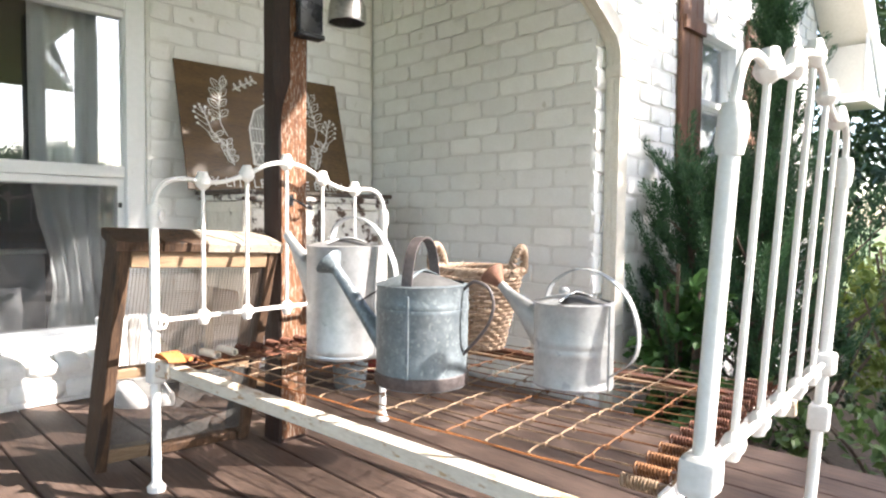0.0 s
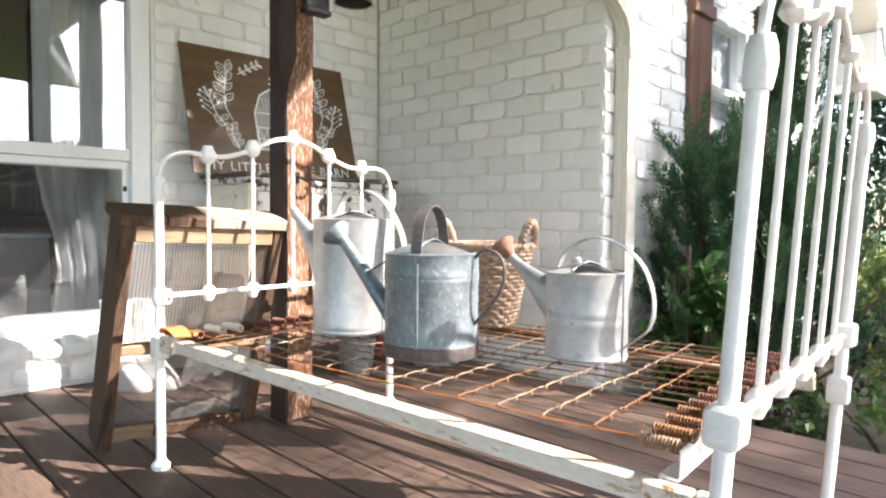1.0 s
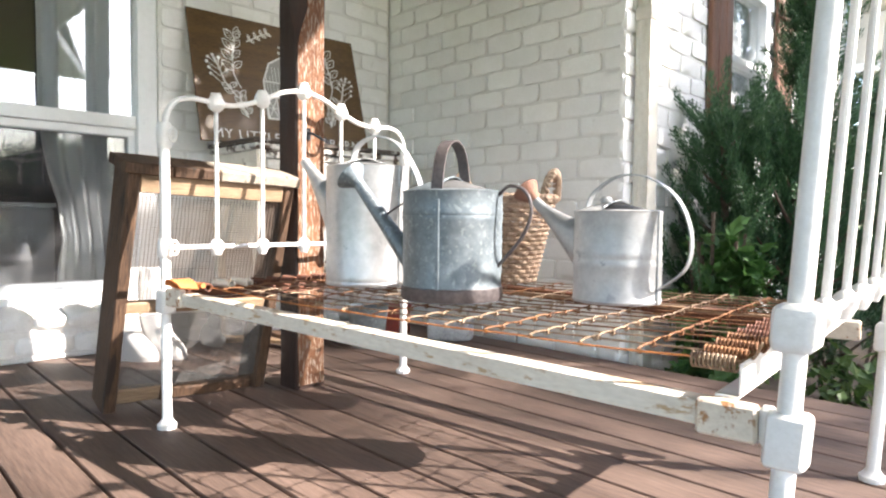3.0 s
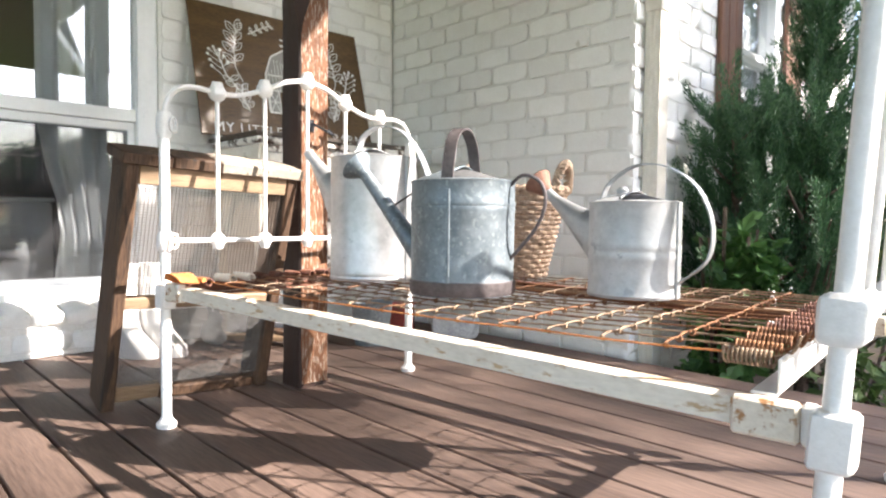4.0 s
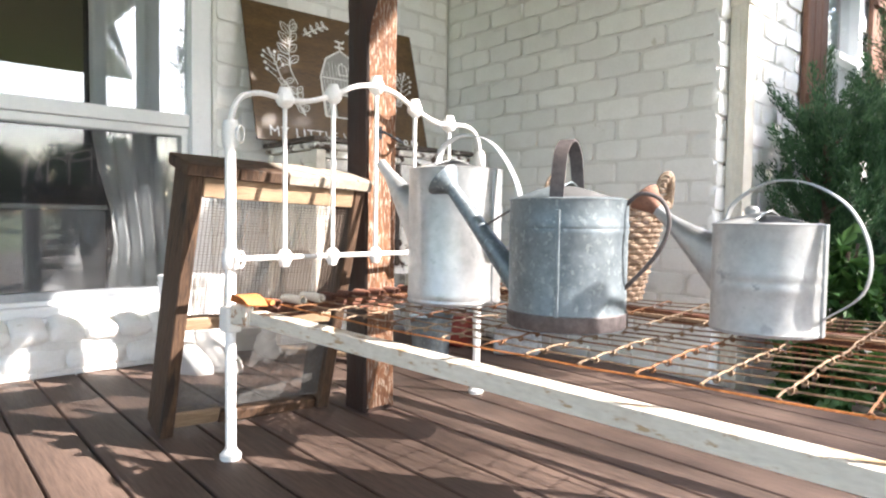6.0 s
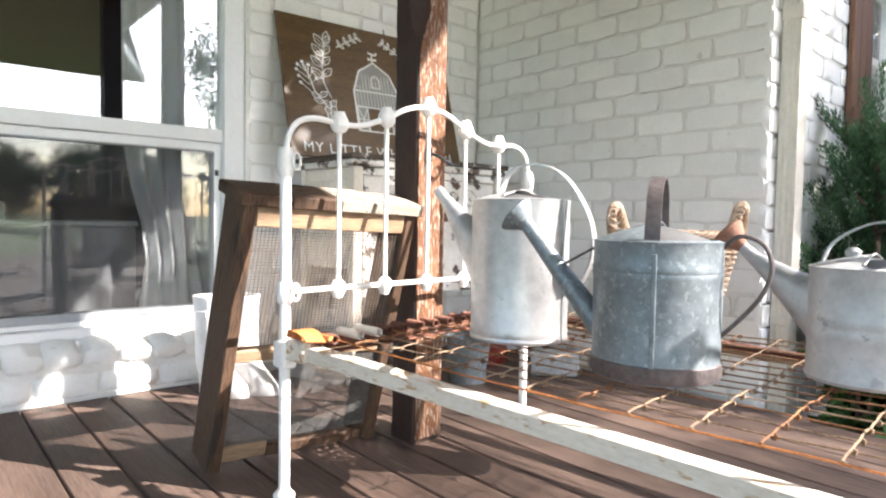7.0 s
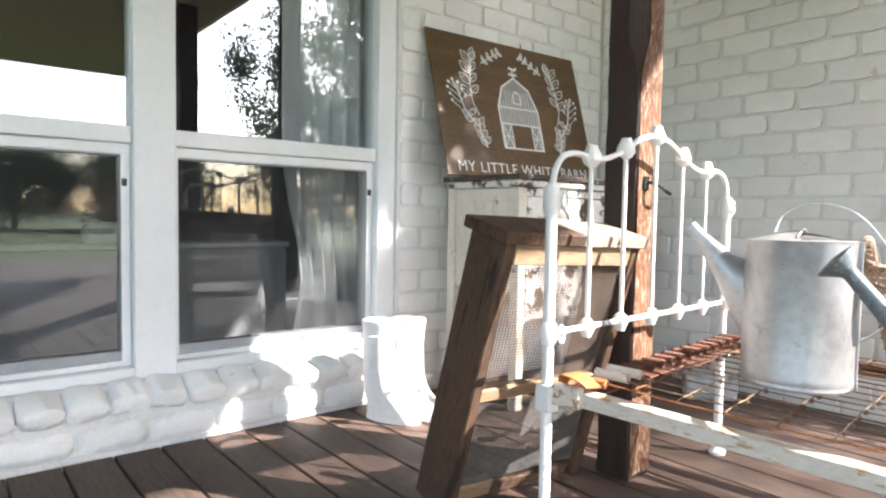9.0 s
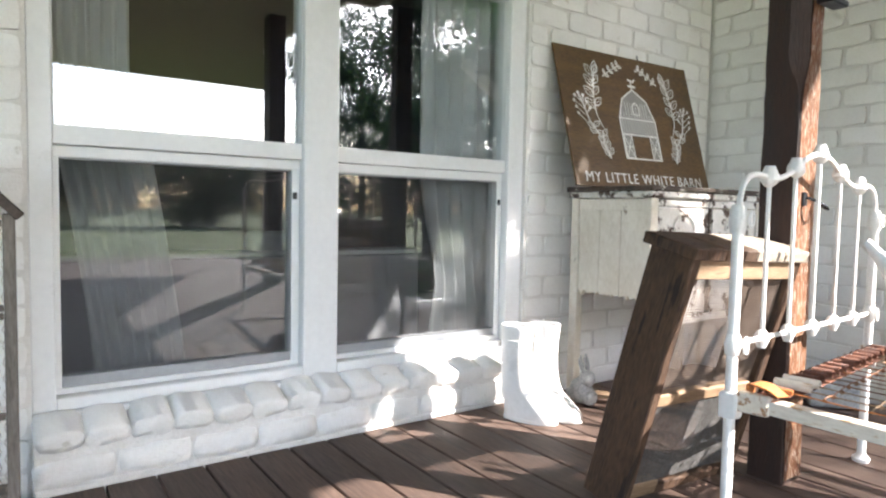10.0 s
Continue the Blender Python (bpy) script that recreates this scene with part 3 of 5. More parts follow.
        bent("corner_socket", roughen(B((-post_r - 0.009, y - 0.021, 0.326 - low, post_r + 0.011, y + 0.021, 0.392 - low), bevel=0.010, seg=3), 0.002, 40, y), WHITEIRON, end)
    return end


def iron_bed():
    bed = thing("iron_bed", "white painted antique iron bed frame with rusty spring base", "bed frame", pose(-1.4425, 1.086, 0, 0, 0, 5.8))
    bed_end(bed, "headboard", pose(0, 0, 0, 0, 0, -2.6), 0.0, 0.0135, 0.510, "white iron headboard with bowed top rail")
    bed_end(bed, "footboard", pose(1.547, -0.0225, 0, 0, 0, -1.1), 0.122, 0.0137, 0.473, "tall white iron footboard with bowed top rail", 0.95, 0.012, 0.0, True, 0.053)
    for y, s, nm in ((0.0, 1, "side_rail"), (0.92, -1, "side_rail")):
        bm = B((0.05, y - 0.003, 0.357, 1.47, y + 0.003, 0.390), (0.05, y + (0.003 if s > 0 else -0.035), 0.385, 1.47, y + (0.035 if s > 0 else -0.003), 0.390), bevel=0.0015)
        for v in bm.verts:
            v.co.z -= 0.031 * v.co.x / 1.54
        part(nm, roughen(bm, 0.0015, 8, y), RAIL if s > 0 else DARKRUST, bed, "cream angle iron rail with rust stains" if s > 0 else "rusted angle iron rail")
        for u in (0.02, 1.455):
            part("rail_socket", roughen(B((u, y - 0.012, 0.350 - 0.021 * u, u + 0.075, y + 0.012, 0.400 - 0.023 * u), bevel=0.004), 0.001, 30, u), RUSTRAIL, bed, "cream rail end bracket with rust spots")
    # angle irons that carry the springs, at both ends
    for u0, nm in ((0.058, "spring_angle"), (1.500, "spring_angle")):
        part(nm, B((u0, 0.02, 0.37, u0 + 0.005, 0.90, 0.412 if u0 > 1 else 0.398), (u0 - (0.03 if u0 > 1 else -0.005), 0.02, 0.364, u0 + (0 if u0 > 1 else 0.035), 0.90, 0.369), bevel=0.001), WHITEIRON if u0 > 1 else DARKRUST, bed, "flaking angle iron end bar")
    part("gusset", B((1.531, -0.008, 0.318, 1.549, 0.010, 0.368), bevel=0.004), WHITEIRON, bed)
    # spring fabric
    ZS = 0.406
    rng = random.Random(4)
    n = 15
    us0, us1 = 0.125, 1.425
    sag = lambda u, v: ZS - 0.012 * math.sin(math.pi * (u - 0.1) / 1.3) * math.sin(math.pi * v / 0.92) - 0.014 * math.sin(math.pi * min(1.0, max(0.0, (u - 0.1) / 1.33))) ** 0.7 * max(0.0, 1 - v / 0.26) + 0.004 * noise.noise(Vector((u * 5, v * 6, 1)))
    vs = [0.062 + 0.0570 * k for k in range(n)]
    for k, v in enumerate(vs):
        pts = [(us0 + (us1 - us0) * i / 40, v + 0.004 * noise.noise(Vector((i * 0.3, v * 8, 3))), sag(us0 + (us1 - us0) * i / 40, v)) for i in range(41)]
        mat = REDRUST if k in (0,) else (PALEWIRE if rng.random() < 0.35 else RUST)
        part("long_wire", T(pts, 0.0019, 6), mat, bed, "rusted spring wire" if k else "bright orange rusted edge wire")
        # coils at the foot end
        for end, (a, b) in enumerate(((us1, 1.487), (0.118, 0.066))):
            turns = 11 if end == 0 else 12
            r = 0.0105
            pts = []
            for i in range(turns * 9 + 1):
                ph = i / 9 * math.tau
                u = a + (b - a) * i / (turns * 9)
                pts.append((u, v + r * math.cos(ph), sag(min(max(u, 0.12), 1.39), v) + r * math.sin(ph) - 0.001))
            if end == 0:
                mat = PALEWIRE if k == 0 else (RUST if k < 4 else DARKRUST)
            else:
                mat = RAIL if k in (1, 2) else DARKRUST
            if mat is RAIL:
                part("coil_tube", L([(0.0075, 0.0), (0.0115, 0.0), (0.0115, 0.085), (0.0075, 0.085), (0.0075, 0.0)], 14, at=Matrix.Translation((0.058, v, ZS + 0.004)) @ Matrix.Rotation(radians(90), 4, "Y")), RAIL, bed, "rolled cream painted tube with a hollow end")
                continue
            part("coil_spring", T(pts, 0.0021 if end == 0 else 0.0026, 5), mat, bed, "tight rusted coil spring")
            hook = [(b, v, ZS), (b + (0.02 if end == 0 else -0.005), v, ZS + (0.008 if end == 0 else 0.006)), (b + (0.03 if end == 0 else -0.012), v, ZS + (0.03 if end == 0 else -0.004))]
            part("hook", T(curve(hook, 3), 0.0022, 5), mat, bed)
    # cross links between the long wires
    ties = [0.190 + 0.0963 * k for k in range(13)]
    for j, u in enumerate(ties):
        bm = bmesh.new()
        for k in range(n - 1):
            a, b = vs[k], vs[k + 1]
            w = 0.006 * noise.noise(Vector((u * 7, a * 9, 5)))
            pts = [(u + w, a + (b - a) * s, sag(u, a + (b - a) * s) + 0.0022 * math.sin(math.pi * s) + 0.003) for s in (0, 0.15, 0.35, 0.65, 0.85, 1)]
            tube(bm, pts, 0.0017, 5)
            for i in range(2):
                q = b if i else a
                sgn = -1 if i else 1
                loop = [(u + w + 0.004 * math.sin(h) + 0.002, q + sgn * 0.005 * (1 - math.cos(h)) / 2, sag(u, q) + 0.004 * math.cos(h)) for h in [m * math.tau / 7 for m in range(7)]]
                tube(bm, loop, 0.0015, 4, closed=True)
        part("cross_link", bm, PALEWIRE if j % 3 else RUST, bed, "chain of bent wire links")
    part("lath", T([(0.12, 0.80, 0.372), (1.49, 0.80, 0.372)], 0.006, 6, flat=(0.008, 0.022)), RAWWOOD, bed, "pale wooden lath under the springs")
    return bed


iron_bed()

# curled rusty bracket scraps at the head corner
scrap = thing("rusted_bracket", "curled orange rusted sheet metal bracket on the bed corner", "bracket", pose(-1.375, 1.100, 0.404, 0, 0, 3.2))
bm = bmesh.new()
tube(bm, curve([(-0.02, -0.012, 0.0), (-0.015, -0.005, 0.016), (0.01, 0.0, 0.019), (0.035, 0.002, 0.010), (0.055, 0.0, 0.0)], 4), 0.01, flat=(0.05, 0.004), up=Vector((0, 1, 0)))
part("plate", roughen(bm, 0.006, 30), REDRUST, scrap)
part("rolled_edge", roughen(T([(-0.015, 0.03, 0.006), (0.06, 0.035, 0.006)], 0.007, 8), 0.004, 40), REDRUST, scrap)


# ---- watering cans ----
def strap_loop(pts, width, thick, n=7, side=Vector((0, 1, 0))):
    return T(curve(pts, n), 0.01, flat=(width, thick), up=side)


def spout_cone(p_low, p_high, base, tip, tip_r, seg=16):
    """A flat-based cone: an upright oval on the body that narrows to a round tip."""
    bm = bmesh.new()
    rings = []
    d = Vector(tip) - (Vector(p_low) + Vector(p_high)) / 2
    axis = d.normalized()
    side = axis.cross(Vector((0, 0, 1))).normalized()
    up2 = side.cross(axis)
    mid = (Vector(p_low) + Vector(p_high)) / 2
    h = (Vector(p_high) - Vector(p_low)).length / 2
    for i in range(7):
        t = i / 6
        c = mid.lerp(Vector(tip), t)
        ring = []
        for k in range(seg):
            a = k * math.tau / seg
            lo = side * (base * math.cos(a)) + Vector((0, 0, 1)) * (h * math.sin(a))
            hi = side * (tip_r * math.cos(a)) + up2 * (tip_r * math.sin(a))
            ring.append(bm.verts.new(c + lo.lerp(hi, t ** 0.8)))
        rings.append(ring)
    for u, v in zip(rings, rings[1:]):
        for k in range(seg):
            bm.faces.new((u[k], u[(k + 1) % seg], v[(k + 1) % seg], v[k]))
    bmesh.ops.recalc_face_normals(bm, faces=bm.faces[:])
    return bm


def crowned_lid(can, r, h, z, mat, wide=0.62):
    """A low dome over the whole top, with a half-moon filling hole on the side away from the spout; a dark dome just
    below paints the hole's shade.
    """
    lid_bm, hole_bm = bmesh.new(), bmesh.new()
    rows, seg = 12, 48
    dome = lambda k, lift: [Vector((r * k * math.cos(a * math.tau / seg), r * k * math.sin(a * math.tau / seg), h * (1 - k ** 1.4) + lift)) for a in range(seg)]
    rings = [dome(1 - i / rows, 0) for i in range(rows)]
    for bm, lift, inside in ((lid_bm, 0.0, False), (hole_bm, -0.006, True)):
        verts = [[bm.verts.new(p + Vector((0, 0, lift))) for p in ring] for ring in rings]
        top = bm.verts.new((0, 0, h + lift))
        for i in range(rows):
            for k in range(seg):
                k2 = (k + 1) % seg
                f = (verts[i][k], verts[i][k2], verts[i + 1][k2], verts[i + 1][k]) if i < rows - 1 else (verts[i][k], verts[i][k2], top)
                mid = sum((v.co for v in f), Vector()) / len(f)
                hole = mid.x < -0.04 * r and mid.xy.length < 0.90 * r and abs(mid.y) < wide * r * 1.4
                if inside or not hole:
                    bm.faces.new(f)
    lid = part("lid", lid_bm, mat, can, angle=50)
    lid.location = (0, 0, z)
    part("filling_hole", hole_bm, INSIDE, lid, "dark sheet for the shade in the half moon filling hole")
    part("hole_rim", T([(-0.04 * r, y * r / 10, h * (1 - (abs(y / 10) ** 2 + 0.0016) ** 0.7) + 0.001) for y in range(-8, 9)], 0.0022, 6), mat, lid)
    return lid


def can_body(r, h, hoops, band=0.0):
    prof = [(0, 0.004), (r - 0.004, 0.004), (r, 0.0), (r + 0.002, 0.006), (r, 0.012)]
    for z in hoops:
        prof += [(r, z - 0.007), (r + 0.0018, z), (r, z + 0.007)]
    prof += [(r, h - 0.006), (r + 0.002, h), (r - 0.002, h + 0.001), (r - 0.003, h - 0.01), (r - 0.003, 0.02), (0, 0.02)]
    bm = L(prof, 56)
    for v in bm.verts:
        rr = math.hypot(v.co.x, v.co.y)
        if rr > 0.02:
            a = math.atan2(v.co.y, v.co.x)
            k = 1 + 0.010 * noise.noise(Vector((math.cos(a) * 1.6, math.sin(a) * 1.6, v.co.z * 7 + r * 50)))
            v.co.x *= k
            v.co.y *= k
    return bm


def can_one():
    """Tall bright can: cone spout with a plain round tip, long hooped handle."""
    r, h, z0 = 0.115, 0.325, 0.4145
    ang = math.degrees(math.atan2(1.447 - 1.501, -1.291 + 1.062))
    can = thing("watering_can", "tall bright galvanised watering can with a cone spout", "watering can", pose(-1.062, 1.501, z0, 0, 0, ang), "watering cans on the bed")
    part("body", can_body(r, h, (0.02,)), GALV, can)
    part("liner", L([(0, 0.03), (r - 0.006, 0.03), (r - 0.006, h - 0.008)], 40), INSIDE, can, "can lining coloured dark for the shade inside")
    crowned_lid(can, r - 0.001, 0.024, h, GALV)
    sp = part("spout", spout_cone((r - 0.012, 0, 0.06), (r - 0.012, 0, 0.27), 0.045, (0.215, 0, 0.322), 0.016), GALV, can, "grey cone spout")
    part("spout_tip", T([(0.205, 0, 0.310), (0.245, 0, 0.352)], [0.0165, 0.0145], 16), GALV, sp, "short bright spout tip")
    part("handle", strap_loop([(0.055, 0, h + 0.018), (0.035, 0, h + 0.062), (-0.03, 0, h + 0.085), (-0.11, 0, h + 0.055), (-0.17, 0, h - 0.03), (-0.185, 0, h - 0.11), (-0.16, 0, h - 0.18), (-r, 0, h - 0.22)], 0.024, 0.003), GALV, can, "curved galvanised strap handle")
    part("seam", B((-r - 0.004, -0.012, 0.0, -r + 0.003, 0.012, h), bevel=0.001), GALV, can)
    return can


def can_two():
    """Blue-grey can with a rose on a long tube, dark strap handle and a wire back handle."""
    r, h, z0 = 0.1145, 0.246, 0.4135
    c = Vector((-0.672, 1.448))
    ang = math.degrees(math.atan2(1.353 - c.y, -0.944 - c.x))
    can = thing("watering_can", "blue grey weathered galvanised watering can with round rose", "watering can", pose(c.x, c.y, z0, 0, 0, ang), "watering cans on the bed")
    part("body", can_body(r, h, (0.186, 0.197)), GALVBLUE, can)
    part("base_band", L([(r + 0.001, 0.002), (r + 0.0035, 0.006), (r + 0.003, 0.03), (r + 0.001, 0.032)], 56), DARKBAND, can, "dark oxidised foot band")
    part("liner", L([(0, 0.03), (r - 0.006, 0.03), (r - 0.006, h - 0.008)], 40), INSIDE, can, "can lining coloured dark for the shade inside")
    crowned_lid(can, r - 0.001, 0.034, h, GALVBLUE)
    a, b = Vector((r - 0.015, 0, 0.072)), Vector((0.262, 0, 0.272))
    sp = part("spout", T([a, a.lerp(b, 0.5), b], [0.026, 0.019, 0.0145], 18), GALVBLUE, can, "long tapered spout tube")
    d = (b - a).normalized()
    m = Matrix.Translation(b - d * 0.004) @ Vector((0.75, 0, 0.66)).to_track_quat("Z", "Y").to_matrix().to_4x4()
    part("rose", L([(0.014, -0.004), (0.018, 0.006), (0.040, 0.030), (0.0415, 0.034), (0.039, 0.036), (0.0, 0.041)], 26, at=m), GALVBLUE, sp, "wide sprinkler rose")
    part("brace", T([a.lerp(b, 0.52) + Vector((0, 0, 0.015)), Vector((r - 0.002, 0, 0.232))], 0.0026, 6), DARKBAND, can, "thin dark brace rod")
    aw = radians(115.5 - ang)
    dx, dy = math.cos(aw), math.sin(aw)
    arch = [(-dx * 0.108, -dy * 0.108, h - 0.022), (-dx * 0.098, -dy * 0.098, h + 0.03), (-dx * 0.075, -dy * 0.075, h + 0.085), (-dx * 0.03, -dy * 0.03, h + 0.112), (dx * 0.02, dy * 0.02, h + 0.112), (dx * 0.062, dy * 0.062, h + 0.085), (dx * 0.085, dy * 0.085, h + 0.03), (dx * 0.092, dy * 0.092, h - 0.0)]
    part("handle", T(curve(arch, 6), 0.01, flat=(0.026, 0.0045), up=Vector((-dy, dx, 0))), DARKBAND, can, "dark flat strap carrying handle")
    part("back_handle", T(curve([(-r + 0.004, 0, h - 0.010), (-r - 0.025, 0, h + 0.012), (-r - 0.062, 0, h - 0.002), (-r - 0.075, 0, h - 0.045), (-r - 0.055, 0, h - 0.10), (-r + 0.0, 0, h - 0.165), (-r, 0, 0.085)], 6), 0.0040, 8), DARKBAND, can, "dark wire back handle")
    sa = math.radians(115.5 + 180 - ang + 3)
    part("seam", B((r - 0.002, -0.004, 0.03, r + 0.003, 0.004, h - 0.02), bevel=0.001), GALVBLUE, can, at=Matrix.Rotation(sa, 4, "Z"))
    return can


def can_three():
    """Short bright can with a rusty rose and a big hooped handle."""
    r, h, z0 = 0.0985, 0.206, 0.4125
    c = Vector((-0.402, 1.715))
    ang = math.degrees(math.atan2(1.742 - c.y + 0.0, -0.658 - c.x)) + 10
    can = thing("watering_can", "squat bright galvanised watering can with a rusty rose", "watering can", pose(c.x, c.y, z0, 0, 0, ang), "watering cans on the bed")
    part("body", can_body(r, h, (0.088, 0.111)), GALVGREY, can)
    part("liner", L([(0, 0.03), (r - 0.006, 0.03), (r - 0.006, h - 0.008)], 40), INSIDE, can, "can lining coloured dark for the shade inside")
    lid = crowned_lid(can, r - 0.001, 0.024, h, GALVGREY)
    part("knob", L([(0.012, -0.004), (0.014, 0.006), (0.008, 0.012), (0, 0.013)], 14), GALVGREY, lid).location = (0.03, 0, 0.022)
    sp = part("spout", spout_cone((r - 0.012, 0, 0.045), (r - 0.012, 0, 0.185), 0.040, (0.200, 0, 0.212), 0.014), GALVGREY, can, "grey cone spout")
    part("spout_tip", T([(0.188, 0, 0.200), (0.232, 0, 0.238)], [0.0155, 0.0115], 16), GALVGREY, sp, "pale spout tip")
    m = Matrix.Translation((0.228, 0, 0.234)) @ Vector((0.72, 0, 0.69)).to_track_quat("Z", "Y").to_matrix().to_4x4()
    part("rose", L([(0.012, -0.004), (0.016, 0.006), (0.034, 0.036), (0.036, 0.040), (0.033, 0.044), (0.0, 0.050)], 24, at=m), RUSTROSE, sp, "rusty brown sprinkler rose")
    part("handle", strap_loop([(0.080, 0.0, h + 0.004), (0.060, 0, h + 0.045), (0.0, 0, h + 0.080), (-0.07, 0, h + 0.075), (-0.135, 0, h + 0.03), (-0.168, 0, h - 0.045), (-0.160, 0, h - 0.12), (-r, 0, h - 0.175)], 0.020, 0.003), GALVGREY, can, "big curved strap handle")
    part("seam", B((-r - 0.004, -0.010, 0.0, -r + 0.003, 0.010, h), bevel=0.001), GALVGREY, can)
    return can


can_one(), can_two(), can_three()


# ---- wicker basket ----
def basket():
    ob = thing("wicker_basket", "tapered oval wicker basket with two rope handles", "basket", pose(-0.885, 1.885, 0.413, 0, 0, 12))
    rng = random.Random(8)
    stakes = 34
    for j in range(18):
        z = 0.008 + j * 0.0136
        k = 0.60 + 0.40 * (z / 0.25)
        bm = bmesh.new()
        pts = []
        n = stakes * 4
        for i in range(n):
            a = i * math.tau / n
            w = 0.0045 * math.sin(a * stakes / 2 + (math.pi if j % 2 else 0))
            pts.append(((0.152 * k + w) * math.cos(a), (0.125 * k + w) * math.sin(a), z + 0.003 * noise.noise(Vector((math.cos(a) * 2, math.sin(a) * 2, j)))))
        tube(bm, pts, 0.0060, 6, closed=True)
        part("weave", bm, WICKER, ob)
    for i in range(stakes):
        a = i * math.tau / stakes
        part("stake", T([(0.152 * k * math.cos(a), 0.125 * k * math.sin(a), z) for k, z in ((0.60, 0.0), (0.80, 0.125), (1.0, 0.245))], 0.004, 5), WICKER, ob)
    bm = bmesh.new()
    for q in range(3):
        tube(bm, [((0.153 + 0.006 * math.cos(i * 1.1 + q * 2.1)) * math.cos(i * math.tau / 90), (0.126 + 0.006 * math.cos(i * 1.1 + q * 2.1)) * math.sin(i * math.tau / 90), 0.25 + 0.006 * math.sin(i * 1.1 + q * 2.1)) for i in range(90)], 0.0065, 6, closed=True)
    part("rim", bm, WICKER, ob, "plaited rim")
    part("base", L([(0, 0), (0.60, 0), (0.60, 0.006), (0, 0.006)], 30, sx=0.15, sy=0.12), WICKER, ob)
    for s in (-1, 1):
        bm = bmesh.new()
        for q in range(3):
            pts = []
            for i in range(46):
                t = i / 45
                a = math.pi * t
                ph = i * 0.62 + q * math.tau / 3
                base = Vector((s * (0.146 + 0.012 * math.sin(a)), 0.042 * math.cos(a), 0.242 + 0.078 * math.sin(a)))
                pts.append(base + Vector((0.009 * math.cos(ph), 0.004 * math.sin(ph), 0.009 * math.sin(ph))))
            tube(bm, pts, 0.0064, 6)
        part("handle", bm, WICKER, ob, "twisted rope handle")


basket()


# ---- porch post ----
def porch_post():
    p = thing("porch_post", "rough reddish brown stained square porch post", "post")
    x0, x1, y0, y1 = -1.652, -1.540, 1.560, 1.674
    bm = bmesh.new()
    rings = []
    for z, c in [(0.0, 0.004), (0.3, 0.004), (0.6, 0.004), (0.9, 0.004), (1.19, 0.004), (1.225, 0.012), (1.27, 0.032), (1.31, 0.040), (1.6, 0.040), (2.72, 0.040)]:
        e = 0.004
        ring = [(x1 - c, y0), (x1, y0 + c), (x1, y1 - e), (x1 - e, y1), (x0 + e, y1), (x0, y1 - e), (x0, y0 + e), (x0 + e, y0)]
        rings.append([bm.verts.new((x, y, z)) for x, y in ring])
    for u, v in zip(rings, rings[1:]):
        for k in range(8):
            bm.faces.new((u[k], u[(k + 1) % 8], v[(k + 1) % 8], v[k]))
    bm.faces.new(rings[0][::-1]), bm.faces.new(rings[-1])
    bmesh.ops.subdivide_edges(bm, edges=bm.edges[:], cuts=2, use_grid_fill=True)
    roughen(bm, 0.004, 14, 2)
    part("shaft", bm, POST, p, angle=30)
    # Sheet over the sunny side: real flakes, with sunlight put into its colour.
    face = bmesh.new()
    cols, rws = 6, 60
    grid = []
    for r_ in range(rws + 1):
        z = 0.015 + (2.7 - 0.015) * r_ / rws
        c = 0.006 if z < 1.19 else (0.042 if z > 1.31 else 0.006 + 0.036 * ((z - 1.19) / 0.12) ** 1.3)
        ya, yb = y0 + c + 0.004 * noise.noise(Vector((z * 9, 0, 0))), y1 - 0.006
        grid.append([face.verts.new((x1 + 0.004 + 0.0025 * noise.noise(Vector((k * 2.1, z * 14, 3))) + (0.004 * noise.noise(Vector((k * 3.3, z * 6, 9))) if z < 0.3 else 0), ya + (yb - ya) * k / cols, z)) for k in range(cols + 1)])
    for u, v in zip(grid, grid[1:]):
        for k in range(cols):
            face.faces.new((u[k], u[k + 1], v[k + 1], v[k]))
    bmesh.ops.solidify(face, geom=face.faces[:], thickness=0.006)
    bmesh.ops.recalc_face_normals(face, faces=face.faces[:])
    part("weathered_face", face, LITFLAKED, p, "flaking face of the post, coloured lighter for the sun on it")
    lamp = thing("post_lamp", "flat black metal lamp box fixed high on the post", "lamp")
    part("backplate", B((x1 + 0.010, 1.618, 1.485, x1 + 0.045, 1.715, 2.0), bevel=0.006, seg=2), BLACK, lamp)
    part("lower_rim", B((x1 + 0.004, 1.613, 1.468, x1 + 0.052, 1.720, 1.486), bevel=0.004), BLACK, lamp, "thin lower rim of the lamp box")


porch_post()
hook = thing("iron_hook", "small black scrolled iron hook screwed to the post", "hook", pose(-1.532, 1.60, 0.885))
part("plate", B((-0.003, -0.012, -0.02, 0.003, 0.012, 0.02), bevel=0.001), BLACK, hook)
part("scroll", T(curve([(0, 0, 0.005), (0.025, 0.012, -0.004), (0.045, 0.035, -0.022), (0.040, 0.062, -0.030), (0.022, 0.066, -0.020), (0.022, 0.052, -0.010)], 5), 0.0045, 7), BLACK, hook)


def pendant():
    p = thing("pendant_shade", "dented pewter bell shade hanging under the porch", "pendant lamp", pose(-1.86, 2.09, 1.690))
    part("shade", roughen(L([(0.082, 0.0), (0.086, 0.002), (0.085, 0.02), (0.080, 0.075), (0.066, 0.12), (0.035, 0.15), (0.012, 0.165), (0.0, 0.166)], 36), 0.004, 18), PEWTER, p)
    part("inner", L([(0.080, 0.006), (0.074, 0.07), (0.05, 0.12), (0, 0.14)], 30), INSIDE, p, "dark inside of the shade")
    part("rod", T([(0, 0, 0.16), (0, 0, 1.26)], 0.006, 8), BLACK, p)


pendant()


